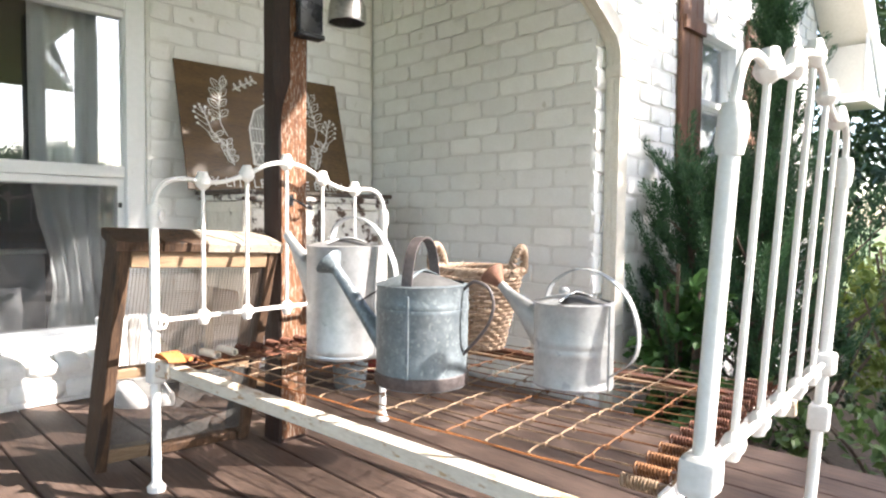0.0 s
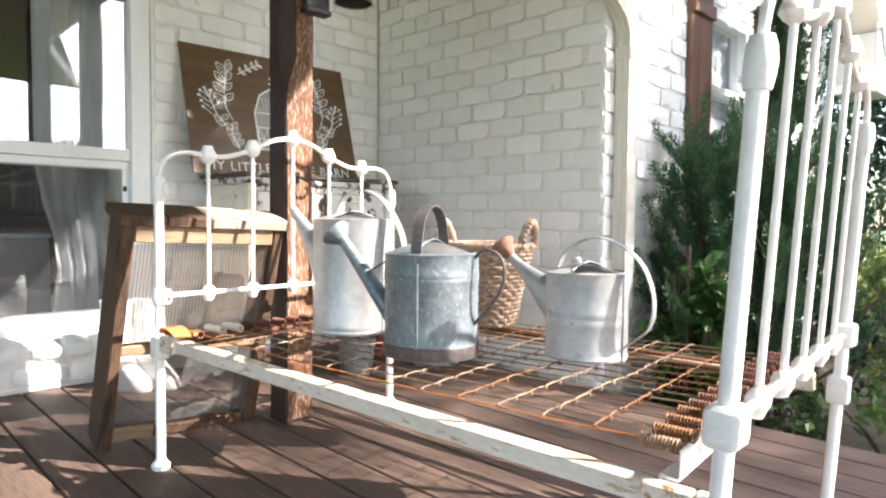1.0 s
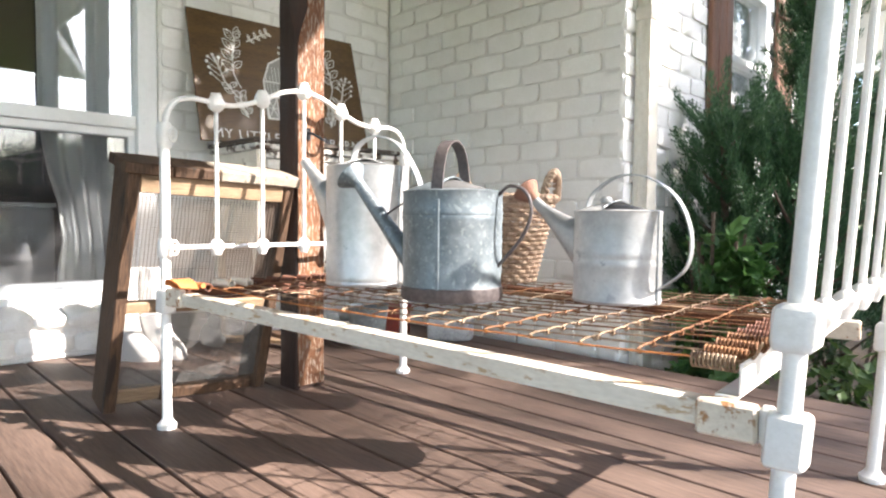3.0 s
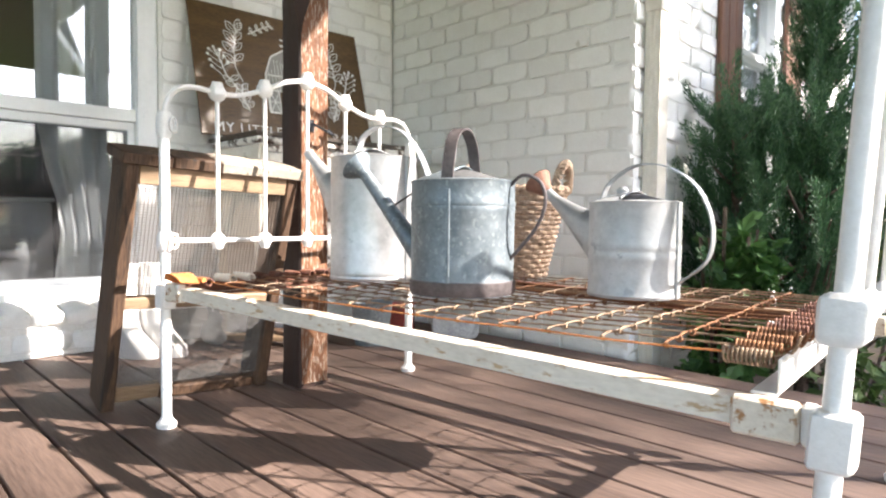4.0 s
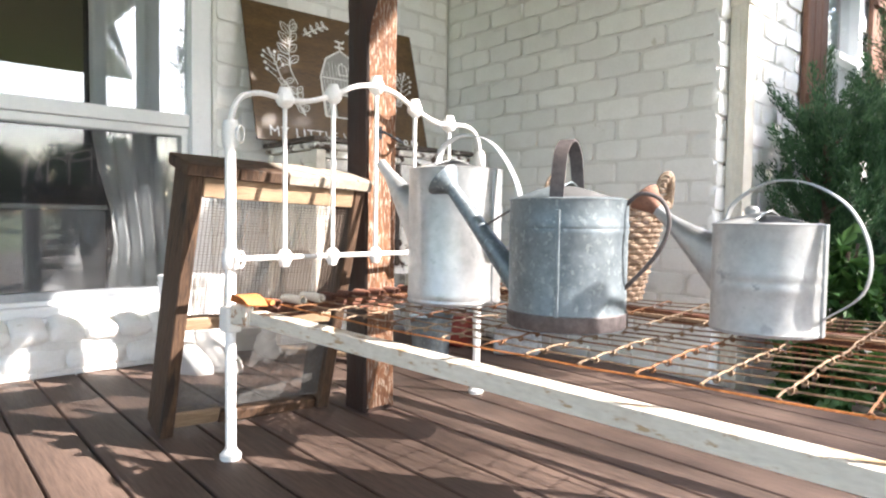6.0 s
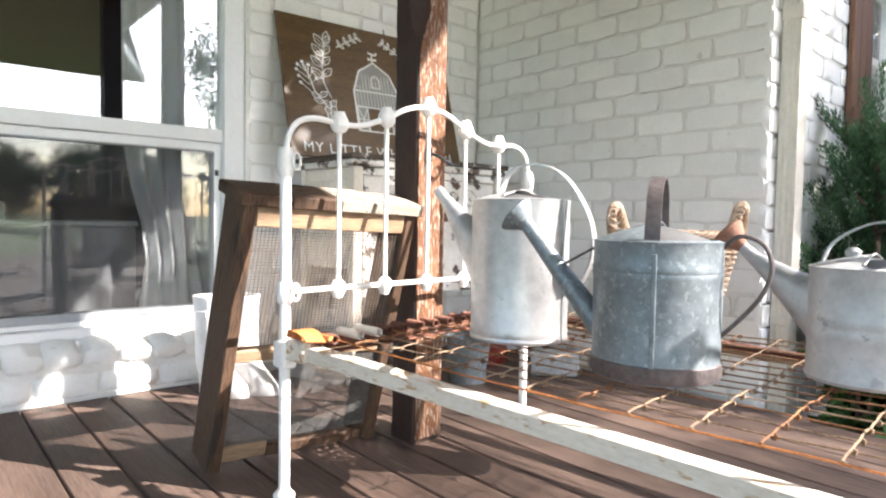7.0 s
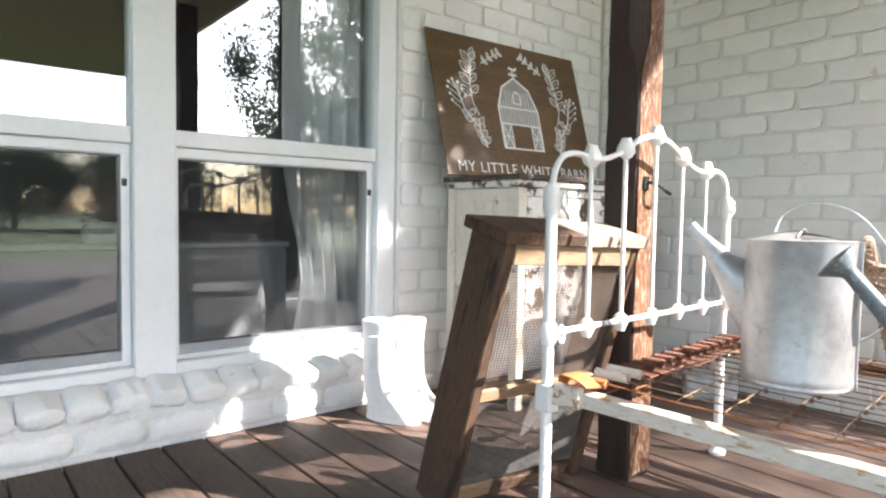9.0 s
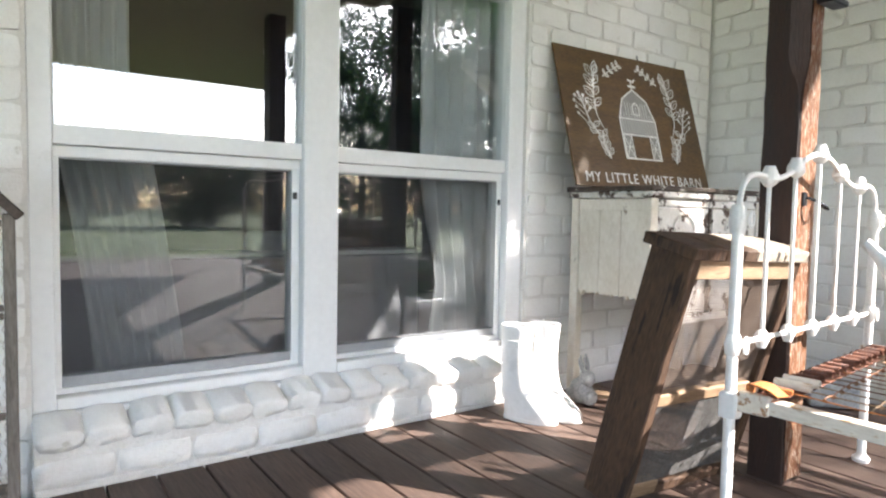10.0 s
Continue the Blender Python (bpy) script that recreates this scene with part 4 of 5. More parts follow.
# ---- crate with wire screen ----
def screen_crate():
    lean = math.degrees(math.atan2(0.195, 0.76))
    c = thing("screened_crate", "weathered wooden frame box with rusty wire cloth, leaning", "crate", pose(-1.768, 0.995, 0.004, -2.2, lean, -2.5))
    # local: x depth, y width, z along the sides
    H_, W_, D_ = 0.785, 0.515, 0.135
    for y in (0.0, W_ - 0.034):
        part("side_board", roughen(B((-D_ / 2, y, 0.005 if y else 0.0, D_ / 2, y + 0.034, H_ - 0.03), bevel=0.004), 0.006, 6, y), OLDWOOD, c, "dark weathered side board")
    for k in range(4):
        w = (W_ + 0.03) / 4
        part("top_slat", roughen(B((-D_ / 2 - 0.02, -0.012 + k * w, H_ - 0.030, D_ / 2 + 0.012, -0.015 + (k + 1) * w, H_ + 0.002), bevel=0.003), 0.003, 12, k), GREYTOP if k > 1 else OLDWOOD, c, "short top board bleached by sun" if k > 1 else "dark top board")
    part("top_rail", roughen(B((D_ / 2 - 0.034, 0.035, H_ - 0.085, D_ / 2, W_ - 0.035, H_ - 0.031), bevel=0.003), 0.003, 10), RAWWOOD, c, "pale cut front rail")
    part("middle_rail", roughen(B((D_ / 2 - 0.045, 0.035, 0.325, D_ / 2 - 0.012, W_ - 0.035, 0.362), bevel=0.004), 0.005, 10), RAWWOOD, c, "split pale middle rail")
    part("bottom_rail", roughen(B((D_ / 2 - 0.05, 0.035, 0.03, D_ / 2 - 0.012, 0.165, 0.075), bevel=0.004), 0.005, 14), RAWWOOD, c, "short pale block at the foot")
    part("foot_rail", roughen(B((D_ / 2 - 0.05, 0.166, 0.022, D_ / 2 - 0.018, W_ - 0.035, 0.058), bevel=0.004), 0.005, 14), OLDWOOD, c)
    for z0, z1, nm in ((0.365, H_ - 0.088, "wire_cloth"), (0.078, 0.322, "wire_cloth")):
        bm = bmesh.new()
        x = D_ / 2 - 0.02
        y0, y1 = 0.036, W_ - 0.036
        step = 0.0105 if z0 > 0.3 else 0.0062
        wob = lambda y, z: x + 0.004 * noise.noise(Vector((y * 9, z * 9, 2)))
        for k in range(int((y1 - y0) / step)):
            y = y0 + (k + 0.5) * step
            tube(bm, [(wob(y, z0 + (z1 - z0) * i / 8), y + 0.002 * noise.noise(Vector((y * 30, i, 0))), z0 + (z1 - z0) * i / 8) for i in range(9)], 0.00105, 3, caps=False)
        for k in range(int((z1 - z0) / (step * 0.72))):
            z = z0 + (k + 0.5) * step * 0.72
            tube(bm, [(wob(y0 + (y1 - y0) * i / 10, z) + 0.001, y0 + (y1 - y0) * i / 10, z) for i in range(11)], 0.00105, 3, caps=False)
        tagged(part(nm, bm, SCREEN if z0 > 0.3 else DUSTY, c, "sagging woven wire cloth" if z0 > 0.3 else "dark dusty fine mesh", smooth=False), kind="stuff")


screen_crate()


# ---- cabinet ----
CB = (-2.645, -2.205, 1.765, 2.615, 0.95)  # x0, x1, y0, y1, top


def cabinet():
    x0, x1, y0, y1, zt = CB
    c = thing("cabinet", "old cream cabinet with peeling paint and ragged bottom edges", "cabinet")
    for x, y in ((x0, y0), (x1 - 0.045, y0), (x0, y1 - 0.045), (x1 - 0.045, y1 - 0.045)):
        part("leg", roughen(B((x, y, 0.0, x + 0.045, y + 0.045, zt - 0.052), bevel=0.004), 0.003, 9, x + y), CHALK, c)
    # side panels of vertical boards, torn below
    for ys, off in ((y0 + 0.014, 0), (y1 - 0.032, 5)):
        n = 3
        w = (x1 - x0 - 0.09) / n
        for k in range(n):
            bm = bmesh.new()
            a, b = x0 + 0.045 + k * w, x0 + 0.045 + (k + 1) * w - 0.003
            top, m = zt - 0.055, 14
            low = [0.475 + 0.03 * noise.noise(Vector((k * 3.3 + i * 0.8, off, 0))) + 0.012 * noise.noise(Vector((i * 2.9, k, 4))) for i in range(m + 1)]
            f = [bm.verts.new((a + (b - a) * i / m, ys, low[i])) for i in range(m + 1)] + [bm.verts.new((b, ys, top)), bm.verts.new((a, ys, top))]
            face = bm.faces.new(f)
            ext = bmesh.ops.extrude_face_region(bm, geom=[face])
            for v in ext["geom"]:
                if isinstance(v, bmesh.types.BMVert):
                    v.co.y += 0.018
            bmesh.ops.recalc_face_normals(bm, faces=bm.faces[:])
            part("side_plank", bm, CHALK, c, "cream plank with torn lower edge", smooth=False)
        part("side_rail", B((x0 + 0.045, ys - 0.008, zt - 0.105, x1 - 0.045, ys - 0.001, zt - 0.055), bevel=0.002), CHALK, c)
    # front: upper drawer band and doors in shade
    part("front_rail", roughen(B((x1 - 0.03, y0 + 0.045, zt - 0.085, x1 - 0.006, y1 - 0.045, zt - 0.053), bevel=0.003), 0.002, 12), CHIPFRONT, c)
    ym = (y0 + y1) / 2
    for a, b in ((y0 + 0.05, ym - 0.012), (ym + 0.012, y1 - 0.05)):
        d = part("door", roughen(B((x1 - 0.028, a, 0.40, x1 - 0.008, b, zt - 0.09), bevel=0.003), 0.003, 12, a), CHIPFRONT, c, "door with heavily flaking white paint")
        ring = [(x1 - 0.004, (a + b) / 2 + 0.075 * math.cos(t), 0.765 + 0.065 * math.sin(t)) for t in [k * math.pi / 14 for k in range(15)]]
        part("carved_arch", roughen(T(ring, 0.007, 6), 0.003, 30), CHIPFRONT, d, "worn arched carving")
        part("stile", B((x1 - 0.008, a, 0.40, x1 - 0.001, a + 0.04, zt - 0.09), bevel=0.002), CHIPFRONT, d)
    part("centre_stile", B((x1 - 0.026, ym - 0.010, 0.40, x1 - 0.004, ym + 0.010, zt - 0.088), bevel=0.002), DARKTOP, c)
    part("bottom_rail", roughen(B((x1 - 0.03, y0 + 0.045, 0.36, x1 - 0.006, y1 - 0.045, 0.398), bevel=0.003), 0.004, 14), CHIPFRONT, c)
    part("moulding", B((x0 - 0.008, y0 - 0.012, zt - 0.05, x1 + 0.012, y1 + 0.012, zt - 0.022), bevel=0.006), CHIPFRONT, c, "chipped white moulding")
    part("top_board", roughen(B((x0 - 0.012, y0 - 0.022, zt - 0.021, x1 + 0.022, y1 + 0.022, zt), bevel=0.004), 0.003, 10), DARKTOP, c, "dark bare top with paint flakes")


cabinet()


# ---- sign ----
def barn_sign():
    """Brown board, lettered, leaning on the wall."""
    x_top, x_bot, z_bot, h, w = -2.684, -2.50, 0.953, 0.672, 0.935
    tilt = math.degrees(math.asin((x_bot - x_top) / h))
    s = thing("wooden_sign", "brown wooden sign with white barn, leaf wreath and lettering", "sign", pose(x_bot, 1.645, z_bot, 0, -tilt, -2.2))
    # local: y across, z up the board, +x towards the viewer
    part("board", B((-0.012, 0, 0, 0.0, w, h), bevel=0.002), SIGN, s)
    X = 0.0016

    def stroke(name, pts, r=0.0030, mat=WHITEINK, closed=False, parent=s):
        return part(name, T([(X, y, z) for y, z in pts], r, flat=(0.0016, 2 * r), up=Vector((1, 0, 0)), closed=closed) if not closed else T([(X, y, z) for y, z in pts] + [(X, pts[0][0], pts[0][1])], r, flat=(0.0016, 2 * r), up=Vector((1, 0, 0))), mat, parent, smooth=False)

    def text(body, y, z, size):
        cu = bpy.data.curves.new("lettering", "FONT")
        cu.body, cu.size, cu.extrude, cu.align_x = body, size, 0.0006, "CENTER"
        cu.space_character, cu.resolution_u = 1.12, 3
        tmp = bpy.data.objects.new("lettering", cu)
        scene.collection.objects.link(tmp)
        dg = bpy.context.evaluated_depsgraph_get()
        me = bpy.data.meshes.new_from_object(tmp.evaluated_get(dg))
        bpy.data.objects.remove(tmp)
        at = Matrix.Translation((X, y, z)) @ Euler((radians(90), 0, radians(90))).to_matrix().to_4x4()
        src = bmesh.new()
        src.from_mesh(me)
        bpy.data.meshes.remove(me)
        left = set(src.verts)
        while left:
            todo, island = [left.pop()], []
            while todo:
                v = todo.pop()
                island.append(v)
                for e in v.link_edges:
                    o = e.other_vert(v)
                    if o in left:
                        left.discard(o)
                        todo.append(o)
            index = {v: n for n, v in enumerate(island)}
            faces = {f for v in island for f in v.link_faces}
            lm = bpy.data.meshes.new("letter")
            lm.from_pydata([tuple(v.co) for v in island], [], [[index[v] for v in f.verts] for f in faces])
            lm.materials.append(WHITEINK)
            ob = new("letter", lm)
            ob.parent = s
            ob.matrix_basis = at
        src.free()

    text("MY LITTLE WHITE BARN", w / 2, 0.020, 0.068)
    # barn
    cy, b = w / 2 + 0.01, 0.145
    outline = [(cy - 0.125, b), (cy - 0.125, b + 0.20), (cy - 0.085, b + 0.30), (cy, b + 0.355), (cy + 0.085, b + 0.30), (cy + 0.125, b + 0.20), (cy + 0.125, b)]
    barn = stroke("barn_outline", outline, 0.0046, closed=True)
    bm = bmesh.new()
    bm.faces.new([bm.verts.new((X - 0.001, y, z)) for y, z in outline])
    part("barn_fill", bm, GREYINK, s, "grey shaded barn front", smooth=False)
    for k in range(13):
        y = cy - 0.108 + k * 0.018
        top = b + 0.20 + (0.085 if abs(y - cy) < 0.085 else 0.03)
        stroke("barn_line", [(y, b + 0.125), (y, top)], 0.0009)
    stroke("barn_line", [(cy - 0.125, b + 0.20), (cy + 0.125, b + 0.20)], 0.003)
    stroke("barn_line", [(cy - 0.125, b + 0.12), (cy + 0.125, b + 0.12)], 0.003)
    bm = bmesh.new()
    bm.faces.new([bm.verts.new((X + 0.001, y, z)) for y, z in ((cy - 0.06, b + 0.003), (cy - 0.06, b + 0.112), (cy + 0.06, b + 0.112), (cy + 0.06, b + 0.003))])
    part("barn_door", bm, SIGN, s, smooth=False)
    for d in (-1, 1):
        q = [(cy + d * 0.065, b), (cy + d * 0.065, b + 0.115), (cy + d * 0.118, b + 0.115), (cy + d * 0.118, b)]
        stroke("barn_line", q, 0.002)
        stroke("barn_line", [q[0], q[2]], 0.0018)
        stroke("barn_line", [q[1], q[3]], 0.0018)
        stroke("barn_line", [(cy + d * 0.065, b + 0.057), (cy + d * 0.118, b + 0.057)], 0.0018)
    stroke("barn_window", [(cy - 0.024, b + 0.225), (cy - 0.024, b + 0.265), (cy, b + 0.288), (cy + 0.024, b + 0.265), (cy + 0.024, b + 0.225)], 0.003, closed=True)
    stroke("weather_vane", [(cy, b + 0.355), (cy, b + 0.40)], 0.004)
    stroke("weather_vane", [(cy - 0.025, b + 0.372), (cy + 0.025, b + 0.372)], 0.006)
    stroke("weather_vane", [(cy - 0.02, b + 0.405), (cy + 0.02, b + 0.398), (cy + 0.03, b + 0.412)], 0.005)

    # wreath sprays
    def leaf(y, z, ang, ln, wd, fill=False):
        pts = []
        for k in range(13):
            t = k / 12 * math.tau
            u = (1 - math.cos(t)) / 2 * ln
            v = math.sin(t) * wd * (0.35 + 0.65 * math.sin(math.pi * min(1, u / ln)))
            pts.append((y + u * math.cos(ang) - v * math.sin(ang), z + u * math.sin(ang) + v * math.cos(ang)))
        stroke("leaf", pts[:-1], 0.0021, closed=True)
        stroke("leaf_vein", [(y, z), (y + ln * 0.75 * math.cos(ang), z + ln * 0.75 * math.sin(ang))], 0.0012)

    for d in (-1, 1):
        f = lambda y: cy + d * y * 1.16
        an = lambda a: radians(a) if d > 0 else math.pi - radians(a)
        stem = [(f(0.215), 0.285), (f(0.24), 0.36), (f(0.235), 0.45), (f(0.215), 0.55)]
        stroke("stem", [tuple(v)[:2] for v in curve([(*q, 0) for q in stem], 4)], 0.0022)
        for i, (y, z) in enumerate([(0.238, 0.375), (0.238, 0.43), (0.231, 0.485), (0.222, 0.535)]):
            leaf(f(y), z, an(38 + 5 * i), 0.072, 0.019)
            leaf(f(y), z + 0.014, an(138 - 3 * i), 0.062, 0.017)
        leaf(f(0.215), 0.55, an(105), 0.07, 0.017)
        stem = [(f(0.20), 0.135), (f(0.225), 0.20), (f(0.22), 0.27)]
        stroke("stem", stem, 0.0034)
        for i, (y, z) in enumerate([(0.204, 0.145), (0.216, 0.175), (0.224, 0.205), (0.222, 0.235)]):
            leaf(f(y), z, an(50), 0.045, 0.013)
            leaf(f(y), z + 0.008, an(130), 0.045, 0.013)
        stem = [(f(0.235), 0.235), (f(0.285), 0.31), (f(0.305), 0.39), (f(0.325), 0.43)]
        stroke("stem", stem, 0.0034)
        for y, z, a in ((0.262, 0.275, 30), (0.268, 0.285, 150), (0.25, 0.255, 20)):
            leaf(f(y), z, an(a), 0.05, 0.013)
        for y, z in ((0.345, 0.37), (0.352, 0.40), (0.30, 0.43), (0.325, 0.44), (0.345, 0.425), (0.285, 0.40), (0.272, 0.37), (0.34, 0.34)):
            stroke("stem", [(f(0.302), z - 0.035), (f(y), z)], 0.0015)
            bm = bmesh.new()
            bmesh.ops.create_circle(bm, cap_ends=True, segments=10, radius=0.0085, matrix=Matrix.Translation((X + 0.001, f(y), z)) @ Euler((0, radians(90), 0)).to_matrix().to_4x4())
            part("berry", bm, WHITEINK, s, smooth=False)
        stem = [(f(0.165), 0.545), (f(0.11), 0.585), (f(0.055), 0.62)]
        stroke("stem", stem, 0.0034)
        for y, z in ((0.15, 0.558), (0.12, 0.58), (0.09, 0.60), (0.065, 0.615)):
            leaf(f(y), z, an(80), 0.028, 0.007)
            leaf(f(y), z, an(200), 0.028, 0.007)
    part("nail", T([(-0.01, w * 0.62, h - 0.002), (-0.01, w * 0.62, h + 0.03)], 0.0025, 6), BLACK, s, "thin hanging nail")


barn_sign()


# ---- boots ----
def boot(at):
    """Tall boot-shaped vase."""
    o = thing("boot_planter", "glossy white boot shaped planter standing on the deck", "planter", at, "pair of white boots")
    bm = bmesh.new()
    rows = [(0.0, 0.055, 0.105, 0.040), (0.012, 0.056, 0.108, 0.043), (0.04, 0.052, 0.105, 0.044), (0.075, 0.030, 0.085, 0.042), (0.105, 0.008, 0.072, 0.044), (0.14, -0.002, 0.064, 0.046), (0.20, -0.008, 0.059, 0.048), (0.28, -0.010, 0.058, 0.050), (0.355, -0.008, 0.063, 0.054), (0.372, -0.008, 0.066, 0.057), (0.380, -0.008, 0.064, 0.055)]
    rings = []
    for z, cx, rx, ry in rows:
        rings.append([bm.verts.new((cx + rx * math.copysign(abs(math.cos(a)) ** 0.8, math.cos(a)), ry * math.copysign(abs(math.sin(a)) ** 0.8, math.sin(a)) * (1.12 if z < 0.08 and math.cos(a) > 0.3 else 1), z)) for a in [k * math.tau / 28 for k in range(28)]])
    inner = [[bm.verts.new((cx + rx * 0.9 * math.cos(a), ry * 0.9 * math.sin(a), z)) for a in [k * math.tau / 28 for k in range(28)]] for z, cx, rx, ry in ((0.378, -0.008, 0.062, 0.053), (0.20, -0.01, 0.05, 0.043))]
    rings += inner
    for u, v in zip(rings, rings[1:]):
        for k in range(28):
            bm.faces.new((u[k], u[(k + 1) % 28], v[(k + 1) % 28], v[k]))
    bm.faces.new(rings[0][::-1]), bm.faces.new(rings[-1])
    part("boot", bm, BOOT, o, angle=60)
    part("sole", L([(0, 0), (1.0, 0), (1.02, 0.006), (1.0, 0.014), (0, 0.014)], 28, at=Matrix.Translation((0.055, 0, 0)), sx=0.112, sy=0.046), BOOT, o)
    part("cuff_patch", B((-0.030, -0.0565, 0.300, 0.022, -0.0505, 0.325), bevel=0.002), BOOT, o, "raised blank patch")


boot(pose(-2.455, 1.292, 0.002, 0, 0, 28))
boot(pose(-2.425, 1.408, 0.002, 0, 0, 22))


def rabbit():
    """A small garden rabbit figure, one plain mesh."""
    bm = bmesh.new()

    def ball(x, y, z, rx, ry, rz, rot=0):
        bmesh.ops.create_uvsphere(bm, u_segments=14, v_segments=10, radius=1, matrix=Matrix.LocRotScale((x, y, z), Euler((0, radians(rot), 0)), (rx, ry, rz)))

    ball(0, 0, 0.055, 0.055, 0.045, 0.058)
    ball(0.03, 0, 0.115, 0.036, 0.032, 0.036)
    ball(0.045, 0.0, 0.035, 0.03, 0.04, 0.035)
    ball(0.015, 0.016, 0.175, 0.010, 0.013, 0.042, -12)
    ball(0.012, -0.018, 0.172, 0.010, 0.013, 0.042, -16)
    ball(-0.055, 0, 0.04, 0.02, 0.02, 0.02)
    roughen(bm, 0.004, 40)
    for v in bm.verts:
        v.co.z = max(0, v.co.z)
    solid("rabbit_figure", bm, STONE, "small grey stone rabbit figure on the deck", "figurine", at=pose(-2.46, 1.665, 0.003, 0, 0, 10), angle=60)


rabbit()


def stick(x, y, z, ln, yaw, w, mat, label, pitch=0.0, group="scrap wood behind the crate"):
    o = solid("scrap_board", roughen(B((-ln / 2, -w / 2, 0, ln / 2, w / 2, 0.02), bevel=0.003), 0.003, 15, x), mat, label, "board", group=group, at=pose(x, y, z, 0, pitch, yaw))
    return o


stick(-2.28, 1.86, 0.021, 0.5, 32, 0.06, RAWWOOD, "pale scrap board lying behind the crate")
stick(-2.24, 1.92, 0.041, 0.42, 8, 0.05, OLDWOOD, "dark scrap board lying on another", 1.5)
stick(-2.42, 1.93, 0.001, 0.45, 60, 0.07, RAWWOOD, "pale scrap board on the deck")

# things stored under the cabinet and the far side
tool = thing("tin_box", "red painted tin box on the deck behind the bed", "tin", pose(-2.20, 2.52, 0.001, 0, 0, 20))
part("box", roughen(B((-0.09, -0.06, 0, 0.09, 0.06, 0.13), bevel=0.012, seg=2), 0.003, 20), REDPAINT, tool)
part("lid", B((-0.094, -0.064, 0.131, 0.094, 0.064, 0.150), bevel=0.006, seg=2), REDPAINT, tool)
bucket = thing("grey_pot", "dented grey tin pot on the deck", "pot", pose(-2.0, 2.22, 0.001))
part("pot", roughen(L([(0, 0), (0.075, 0), (0.095, 0.19), (0.10, 0.195), (0.093, 0.193), (0.07, 0.02), (0, 0.02)], 26), 0.003, 20), GALVBLUE, bucket)
crumpled = thing("stone_block", "pale rough stone block on the deck", "stone", pose(-1.85, 2.62, 0.001, 0, 0, 35))
part("block", roughen(B((-0.11, -0.07, 0, 0.11, 0.07, 0.11), bevel=0.02, seg=3), 0.012, 12), STONE, crumpled)


# ---- garden lantern house at the wall's left end ----
def lantern_house():
    l = thing("wooden_lantern", "weathered grey wooden house shaped lantern with wire sides", "lantern", pose(-2.50, -0.52, 0.0, 0, 0, 0))
    w, d, h = 0.30, 0.16, 0.80
    for x in (-d / 2, d / 2 - 0.022):
        for y in (-w / 2, w / 2 - 0.026):
            part("corner_post", B((x, y, 0.0, x + 0.022, y + 0.026, h), bevel=0.003), LANTERN, l)
    for z in (0.10, 0.30, 0.545, 0.565, h - 0.03):
        part("rail", B((d / 2 - 0.018, -w / 2 + 0.027, z, d / 2 - 0.002, w / 2 - 0.027, z + 0.016), bevel=0.002), LANTERN, l)
    for y in (-0.05, 0.05):
        part("muntin", B((d / 2 - 0.016, y - 0.006, 0.117, d / 2 - 0.004, y + 0.006, 0.299), bevel=0.001), LANTERN, l)
    part("floor_board", B((-d / 2, -w / 2, 0.07, d / 2, w / 2, 0.085)), LANTERN, l)
    for s in (-1, 1):
        bm = B((-d / 2 - 0.03, -0.005, -0.012, d / 2 + 0.03, 0.235, 0.012), bevel=0.003)
        part("roof_board", bm, DARKTOP, l, "dark sloping roof board", at=Matrix.Translation((0, 0, h + 0.165)) @ (Matrix.Rotation(radians(-47), 4, "X") if s > 0 else Matrix.Rotation(radians(180), 4, "Z") @ Matrix.Rotation(radians(-47), 4, "X")))
    bm = bmesh.new()
    for k in range(18):
        y = -w / 2 + 0.03 + k * 0.0141
        tube(bm, [(d / 2 - 0.012, y + (0.007 if i % 2 else 0), 0.12 + i * 0.02) for i in range(35)], 0.0009, 3, caps=False)
    tagged(part("wire_side", bm, SCREEN, l, "twisted wire netting"), kind="stuff")


lantern_house()


# ---- plants ----
def add_leaf(V, F, base, d, up, ln, wd, fold=0.25):
    """A folded four-sided leaf."""
    s = d.cross(up)
    s = s.normalized() if s.length > 1e-4 else Vector((1, 0, 0))
    nrm = s.cross(d)
    i = len(V)
    V += [base, base + d * ln * 0.5 + s * wd + nrm * wd * fold, base + d * ln, base + d * ln * 0.5 - s * wd + nrm * wd * fold]
    F += [(i, i + 1, i + 2), (i, i + 2, i + 3)]


def from_lists(name, V, F, mat):
    me = bpy.data.meshes.new(name)
    me.from_pydata([tuple(v) for v in V], [], F)
    me.materials.append(mat)
    return me


def rnd_dir(rng, up=0.0):
    while True:
        v = Vector((rng.uniform(-1, 1), rng.uniform(-1, 1), rng.uniform(-1, 1) + up))
        if 0.05 < v.length < 1.6:
            return v.normalized()


